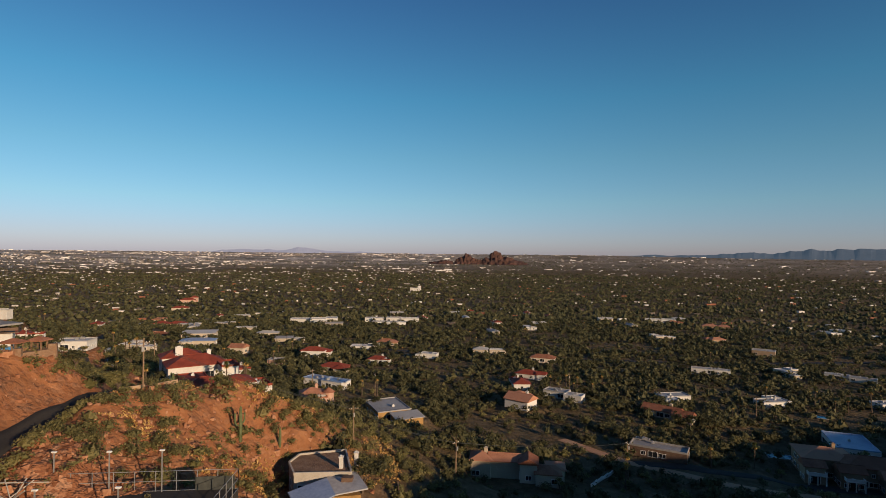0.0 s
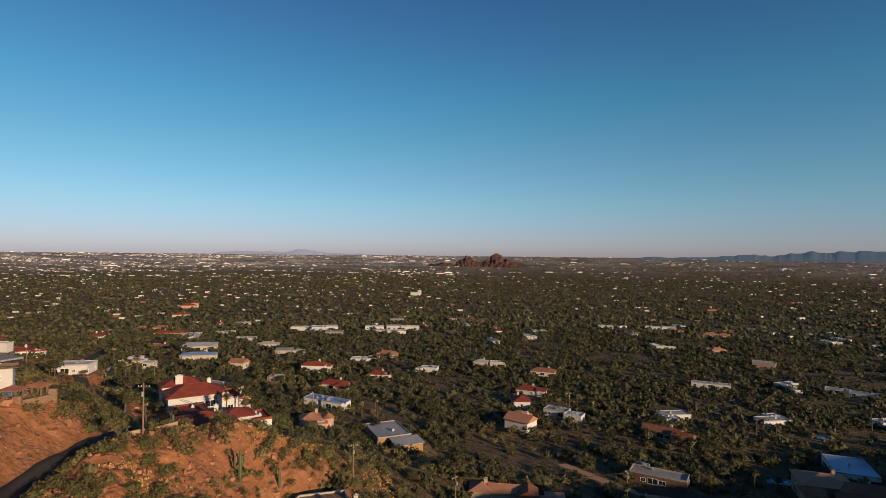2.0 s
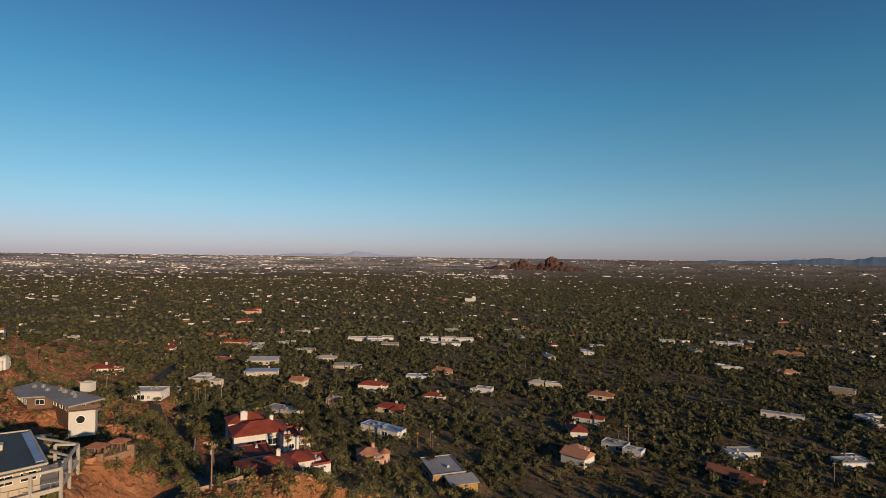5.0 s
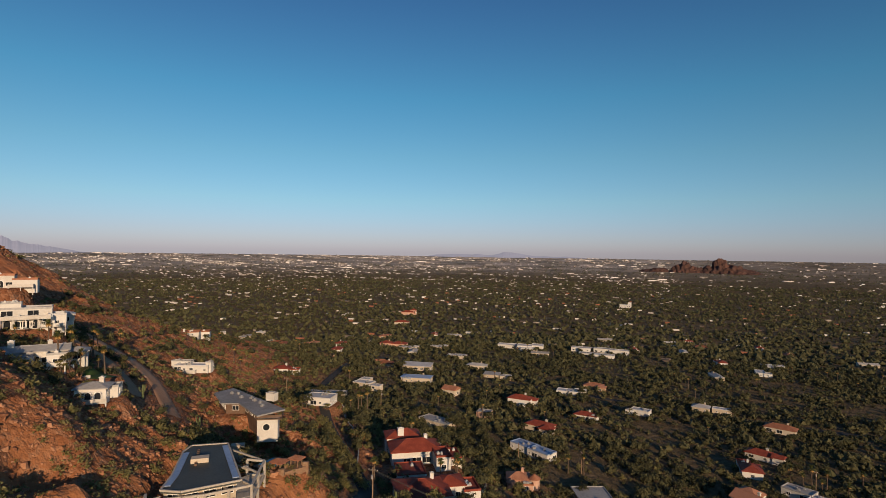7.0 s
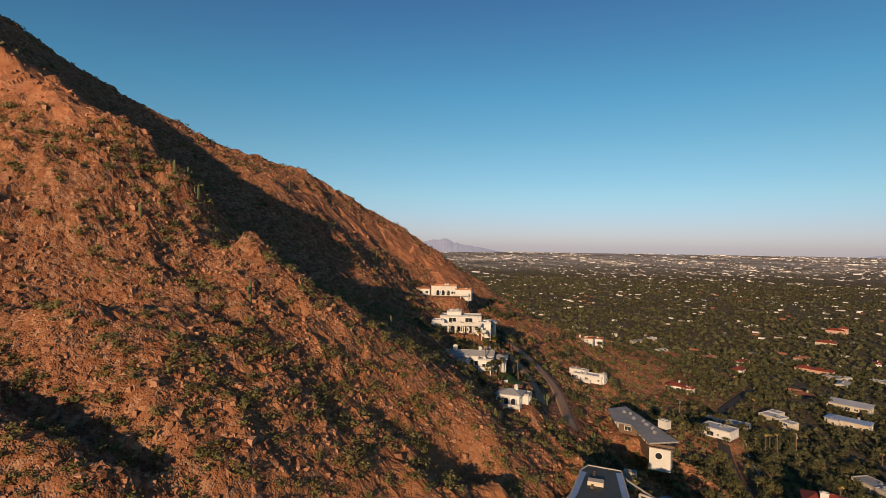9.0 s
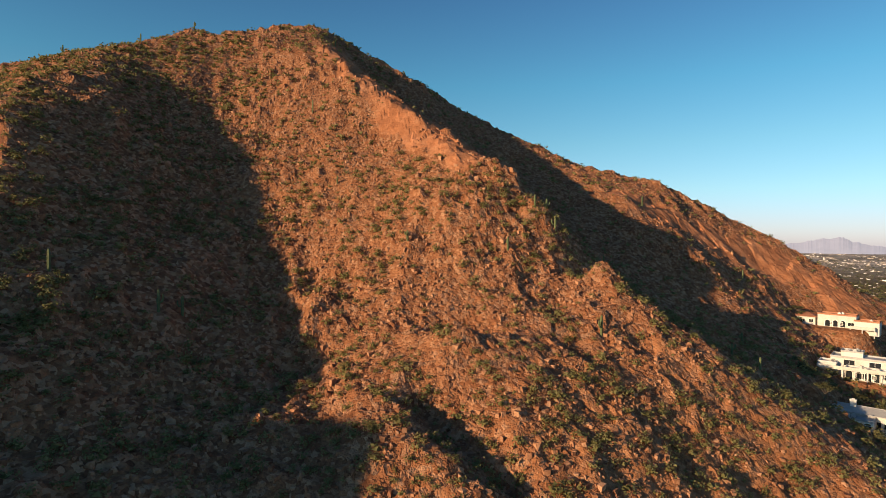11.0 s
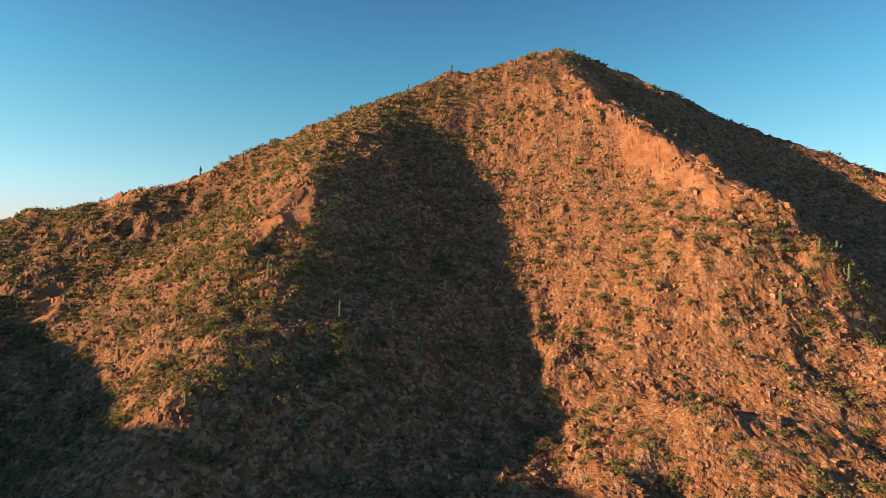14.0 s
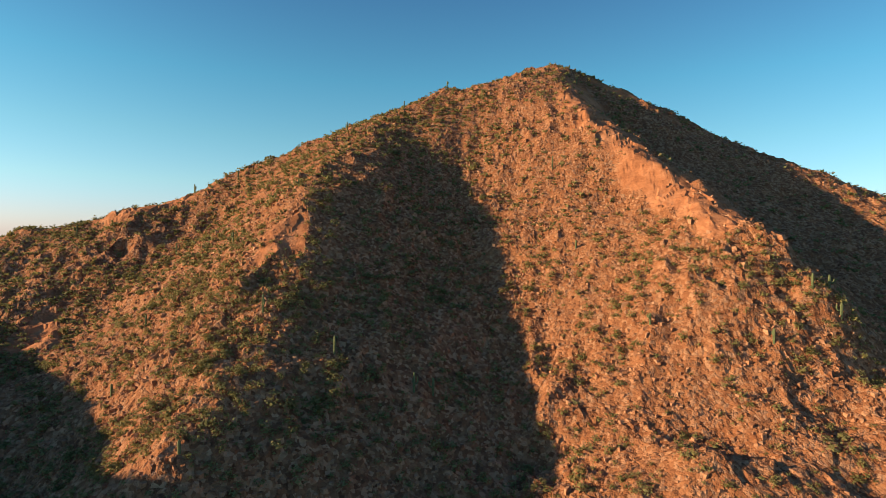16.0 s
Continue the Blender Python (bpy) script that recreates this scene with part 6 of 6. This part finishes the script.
def garden_wall(name, label, pts, h, thick, material):
    root = tagged(new(name), label, "wall")
    z0 = ground_at(*pts[0])
    root.matrix_world = pose(*pts[0], z0)
    for a, b in zip(pts, pts[1:]):
        n = max(1, int(math.dist(a, b) / 4))
        for k in range(n):
            p = [(a[0] + (b[0] - a[0]) * u / n, a[1] + (b[1] - a[1]) * u / n) for u in (k, k + 1)]
            g = min(ground_at(*p[0]), ground_at(*p[1])) - z0
            bm = bmesh.new()
            rail(bm, (p[0][0] - pts[0][0], p[0][1] - pts[0][1], g + h / 2 - 0.6), (p[1][0] - pts[0][0], p[1][1] - pts[0][1], g + h / 2 - 0.6), thick, h + 1.2)
            part("wall_panel", bm, material, root)
    return root


garden_wall("retaining_wall", "tan block retaining wall by the driveway", [(-66, 110), (-62, 114), (-58, 120)], 1.8, 0.3, TAN)
garden_wall("white_garden_wall", "low white garden wall below the villa", [(-146, 90), (-150, 98), (-148, 106), (-152, 112)], 1.0, 0.3, WHITE)
garden_wall("villa_terrace_wall", "white terrace wall on the slope", [(-178, 108), (-180, 118), (-184, 126)], 1.4, 0.3, WHITE)
garden_wall("street_wall", "pale stone wall along the hillside street", [(-92, 158), (-104, 180), (-122, 206), (-146, 232)], 0.9, 0.4, CONCRETE)
garden_wall("lane_wall", "long white wall beside the lower lane", [(44, 160), (52, 170), (58, 178)], 1.2, 0.3, WHITE)
garden_wall("court_slope_wall", "timber edged track wall on the slope", [(-10, 128), (-8, 112), (-4, 100)], 0.8, 0.3, STONE_WALL)
garden_wall("terrace_house_wall", "low cream wall by the tiled house", [(-58, 160), (-52, 170), (-54, 180)], 1.2, 0.3, CREAM)


def stone_terrace():
    root = tagged(new("stone_terrace"), "masonry terrace with small brown pavilion roofs and a blue pool cover", "terrace")
    root.matrix_world = pose(-85, 110, ground_at(-85, 110))
    slab_part("terrace_floor", [(-6, -4), (3, -5), (6, 1), (1, 4), (-5, 3)], 0.6, 3.0, STONE_WALL, root)
    slab_part("pool_cover", [(-5.4, -2.6), (-1.4, -3.4), (-0.6, 1), (-4.6, 2)], 0.72, 0.1, POOL, root, "blue pool cover")
    for x, y, w, h in ((1.0, -3.0, 2.8, 1.8), (3.4, 0.6, 2.4, 1.7)):
        for sx in (-1, 1):
            for sy in (-1, 1):
                bm = bmesh.new()
                add_box(bm, x + sx * w * 0.4, y + sy * w * 0.35, 0.6, 0.25, 0.25, h)
                part("pillar", bm, STONE_WALL, root)
        part("pavilion_roof", roof_mesh("hip", x, y, 0.6 + h, w, w * 0.8, 0.7), OLD_TILE, root)
    for x, y in ((5.6, 1.4), (3.0, -4.6)):
        bm = bmesh.new()
        add_box(bm, x, y, -1.4, 1.5, 1.0, 3.0, 0.08, radians(20))
        part("wall_pier", bm, STONE_WALL, root)


stone_terrace()


def lawn_patch(name, cx, cy, rx, ry, label, material):
    n = 40
    pts = [(cx, cy)] + [(cx + rx * (1 + 0.12 * math.sin(3 * a)) * math.cos(a), cy + ry * math.sin(a)) for a in (2 * math.pi * k / n for k in range(n))]
    verts = [(x, y, ground_at(x, y) + 0.15) for x, y in pts]
    faces = [(0, 1 + k, 1 + (k + 1) % n) for k in range(n)]
    return tagged(from_arrays(name, verts, faces, material, True), label, "lawn", kind="structure")


lawn_patch("lawn", -150, 111, 8, 6, "green clipped lawn below the villa", LAWN)


def swimming_pool(x, y, w, d, turn):
    root = tagged(new("swimming_pool"), "blue garden swimming pool with pale coping", "pool", "garden pools")
    root.matrix_world = pose(x, y, ground_at(x, y), 0, 0, turn)
    bm = bmesh.new()
    for cx, cy, cw, cd in ((0, -d / 2, w + 0.8, 0.5), (0, d / 2, w + 0.8, 0.5), (-w / 2, 0, 0.5, d - 0.5), (w / 2, 0, 0.5, d - 0.5)):
        add_box(bm, cx, cy, -0.3, cw, cd, 0.6, 0.05)
    part("coping", bm, CONCRETE, root)
    bm = bmesh.new()
    add_box(bm, 0, 0, -0.3, w - 0.4, d - 0.4, 0.48)
    part("water", bm, POOL, root)


for args in ((80, 206, 8, 5, -30), (128, 206, 9, 5, -18), (186, 268, 9, 5, -30), (-118, 380, 8, 5, 0)):
    swimming_pool(*args)


# ---------------------------------------------------------------- saguaros, palms and garden trees that stand alone
def tube(bm, pts, radii, seg=8, ribs=0.0):
    rings = []
    for i, (p, r) in enumerate(zip(pts, radii)):
        d = Vector(pts[min(i + 1, len(pts) - 1)]) - Vector(pts[max(i - 1, 0)])
        q = d.to_track_quat("Z", "Y")
        rings.append([bm.verts.new(Vector(p) + q @ Vector((math.cos(2 * math.pi * k / seg), math.sin(2 * math.pi * k / seg), 0)) * r * (1 - ribs * (k % 2))) for k in range(seg)])
    for a, b in zip(rings, rings[1:]):
        for k in range(seg):
            j = (k + 1) % seg
            bm.faces.new((a[k], a[j], b[j], b[k]))
    bm.faces.new(rings[0][::-1])
    bm.faces.new(rings[-1])


def saguaro(x, y, h, arms, seed):
    rng = random.Random(seed)
    root = tagged(new("saguaro"), "tall ribbed green saguaro cactus" + (" with upright arms" if arms else " without arms"), "cactus", "saguaros")
    root.matrix_world = pose(x, y, ground_at(x, y), 0, 0, rng.uniform(0, 360))
    bm = bmesh.new()
    r = 0.28 + h * 0.012
    tube(bm, [(0, 0, -0.4), (0, 0, h * 0.3), (0, 0, h * 0.7), (0, 0, h * 0.95), (0, 0, h)], [r * 0.8, r, r, r * 0.75, r * 0.25], 14, 0.14)
    part("trunk", bm, SAGUARO, root)
    for k in range(arms):
        a, z, up = k * 2.4 + rng.uniform(-0.4, 0.4), h * rng.uniform(0.35, 0.55), h * rng.uniform(0.2, 0.4)
        c, s, o = math.cos(a), math.sin(a), 0.9 + h * 0.03
        bm = bmesh.new()
        tube(bm, [(c * r * 0.5, s * r * 0.5, z), (c * o * 0.7, s * o * 0.7, z + 0.1), (c * o, s * o, z + 0.6), (c * o, s * o, z + up), (c * o, s * o, z + up + 0.3)], [r * 0.5, r * 0.6, r * 0.65, r * 0.6, r * 0.2], 12, 0.14)
        part("arm", bm, SAGUARO, root)


saguaro(-43, 117, 7.5, 2, 1)
for k, (sx, sy) in enumerate([(-57, -92), (-109, -77), (-94, -114), (-99, -94), (-113, -74), (-174, 10), (-166, 6), (-165, 12), (-152, -2), (-187, 30), (-186, 74), (-158, 60), (-150, 64),
                              (-140, -150), (-128, -205), (-170, -222), (-158, -238), (-205, -185), (-235, -172), (-262, -162), (-118, -262), (-300, -100), (-120, -160), (-90, -160), (-70, -140),
                              (-150, -30), (-180, -60), (-210, -80), (-130, 20), (-262, 60), (-250, 100), (-142, 118), (-130, 128), (-36, 122), (-60, 122)]):
    saguaro(sx, sy, 2.6 + (k * 37 % 40) / 16, (k * 5) % 3, k + 2)


def palm_model():
    """A fan palm: leaning trunk with a skirt of dry fronds and a round head."""
    rng = np.random.default_rng(12)
    root = tagged(new("fan_palm"), "tall fan palm with a shaggy round head", "palm", "fan palms")
    bm = bmesh.new()
    tube(bm, [(0, 0, -0.5), (0.1, 0, 3), (0.15, 0.05, 6.5), (0.1, 0.1, 9.5)], [0.34, 0.26, 0.22, 0.2], 8)
    part("trunk", bm, BARK, root)

    def fronds(n, low, high, length, droop):
        b = bmesh.new()
        for k in range(n):
            a, e = rng.uniform(0, 2 * np.pi), rng.uniform(low, high)
            d = Vector((math.cos(a) * math.cos(e), math.sin(a) * math.cos(e), math.sin(e)))
            s = Vector((-math.sin(a), math.cos(a), 0))
            p0 = Vector((0.1, 0.1, 9.5))
            l = length * rng.uniform(0.8, 1.15)
            p1, p2 = p0 + d * l * 0.55, p0 + d * l - Vector((0, 0, droop * l))
            for w in (-0.42, 0.0, 0.42):
                q1, q2 = p1 + s * w * l * 0.5, p2 + s * w * l * 1.1
                f = [b.verts.new(v) for v in (p0, q1 - s * 0.12, q2, q1 + s * 0.12)]
                b.faces.new(f)
        return b

    part("crown", fronds(46, -0.3, 1.4, 1.9, 0.25), PALM_LEAF, root)
    part("dry_skirt", fronds(20, -1.4, -0.5, 1.3, 0.2), DRY_GRASS, root, "skirt of dry brown fronds")
    return root


palm = palm_model()
palm.matrix_world = pose(-137, 236, ground_at(-137, 236))
spots = [(-139, 232), (-134, 240), (-141, 246), (-96, 196), (-92, 201), (-100, 203), (-62, 158), (-58, 162), (-60, 166), (-80, 148), (-106, 178), (-29, 246), (-35, 240), (62, 286), (66, 289), (69, 284), (72, 291), (58, 290), (89, 303), (129, 313),
         (54, 160), (57, 166), (92, 186), (109, 190), (201, 279), (196, 283), (205, 275), (-148, 103), (-152, 100), (-155, 106), (-160, 108), (-165, 113), (-168, 117), (-170, 122), (-176, 127), (-150, 112), (-158, 116), (-203, 158), (-186, 136), (-178, 104), (-172, 110)]
g = random.Random(5)
spots += [(g.uniform(-330, 330), g.uniform(230, 640)) for _ in range(60)]
for px, py in spots:
    s = g.uniform(0.6, 1.15)
    if abs(px + 160) < 40 and py < 150:
        s *= 0.85
    copy_thing(palm, pose(px, py, ground_at(px, py), g.uniform(-3, 3), g.uniform(-3, 3), g.uniform(0, 360)) @ Matrix.Diagonal((s, s, s, 1)))


def tree_model(name, label, seed, height, leaf):
    rng = np.random.default_rng(seed)
    root = tagged(new(name), label, "tree", "garden trees")
    bm = bmesh.new()
    tips = []
    tube(bm, [(0, 0, -0.5), (0.1, 0, height * 0.18), (0.2, 0.1, height * 0.34)], [0.26, 0.2, 0.16], 7)
    for k in range(5):
        a, o = k * 1.256 + rng.uniform(-0.3, 0.3), height * rng.uniform(0.22, 0.36)
        tip = (math.cos(a) * o, math.sin(a) * o, height * rng.uniform(0.5, 0.8))
        tube(bm, [(0.18, 0.08, height * 0.3), (tip[0] * 0.5, tip[1] * 0.5, tip[2] * 0.75), tip], [0.13, 0.09, 0.04], 5)
        tips.append(tip)
    part("trunk", bm, BARK, root)
    verts, faces, n = [], [], 0
    for tip in tips + [(0.2, 0, height * 0.8), (0.4, -0.6, height * 0.66)]:
        v, f = clump_parts(rng, 70, 0.20, flat=0.7)
        r = height * rng.uniform(0.2, 0.3)
        verts.append(v * r + np.array(tip))
        faces.append(f + n)
        n += len(v)
    crown = from_arrays("crown", np.concatenate(verts), np.concatenate(faces), leaf)
    crown.parent = root
    return root


def hedge(pts, step, size, seed):
    rng = np.random.default_rng(seed)
    root = tagged(new("hedge"), "bushy green hedge along the hillside street", "hedge", "street hedges")
    root.matrix_world = pose(*pts[0], ground_at(*pts[0]))
    for a, b in zip(pts, pts[1:]):
        n = max(1, int(math.dist(a, b) / step))
        for k in range(n):
            x, y = a[0] + (b[0] - a[0]) * k / n + rng.uniform(-0.5, 0.5), a[1] + (b[1] - a[1]) * k / n + rng.uniform(-0.5, 0.5)
            v, f = clump_parts(rng, 110, 0.15, core=0.5, flat=0.9)
            ob = from_arrays("bush", v * size * rng.uniform(0.7, 1.25) + np.array([x - pts[0][0], y - pts[0][1], ground_at(x, y) - ground_at(*pts[0]) + size * 0.5]), f, SHRUB)
            ob.parent = root


hedge([(-60, 70), (-65, 90), (-65.5, 104), (-64, 112)], 1.7, 1.6, 61)
hedge([(-78, 138), (-96, 156), (-120, 184), (-138, 204)], 2.4, 1.7, 62)
hedge([(-87, 152), (-112, 178), (-136, 206)], 2.4, 1.5, 63)
hedge([(-152, 104), (-156, 112), (-153, 118), (-146, 117)], 1.6, 1.3, 64)
models = [tree_model("mesquite_tree", "spreading grey-green mesquite tree by the houses", 31, 5.0, SHRUB), tree_model("shade_tree", "dense dark green shade tree in a garden", 32, 7.0, LEAF),
          tree_model("palo_verde_tree", "airy olive palo verde tree on the slope", 33, 4.2, SHRUB), tree_model("ficus_tree", "broad dark evergreen tree beside a house", 34, 8.5, LEAF)]
homes = [(-63, 106), (-100, 214), (-60, 250), (-112, 196)]
for m, (hx, hy) in zip(models, homes):
    m.matrix_world = pose(hx, hy, ground_at(hx, hy))
near = [(h[2], h[3], h[5]) for h in HOUSES if math.hypot(h[2], h[3]) < 480] + [(-127, 149, 14), (-88, 90, 12), (-25, 114, 10), (-84, 112, 8)]
count = 0
for hx, hy, hr in near:
    for _ in range(9 if hx < -90 and hy < 300 else 5):
        a, r = g.uniform(0, 2 * math.pi), hr * g.uniform(0.85, 1.5)
        px, py = hx + r * math.cos(a), hy + r * math.sin(a)
        if min(math.hypot(px - o[0], py - o[1]) / o[2] for o in near) < 0.7 or count > 290:
            continue
        steep = ground_at(px, py) > 52
        s = g.uniform(0.55, 1.0) * (0.75 if steep else 1.0)
        copy_thing(models[g.choice((0, 1, 2)) if steep else g.randrange(4)], pose(px, py, ground_at(px, py), 0, 0, g.uniform(0, 360)) @ Matrix.Diagonal((s, s, s * g.uniform(0.85, 1.2), 1)))
        count += 1
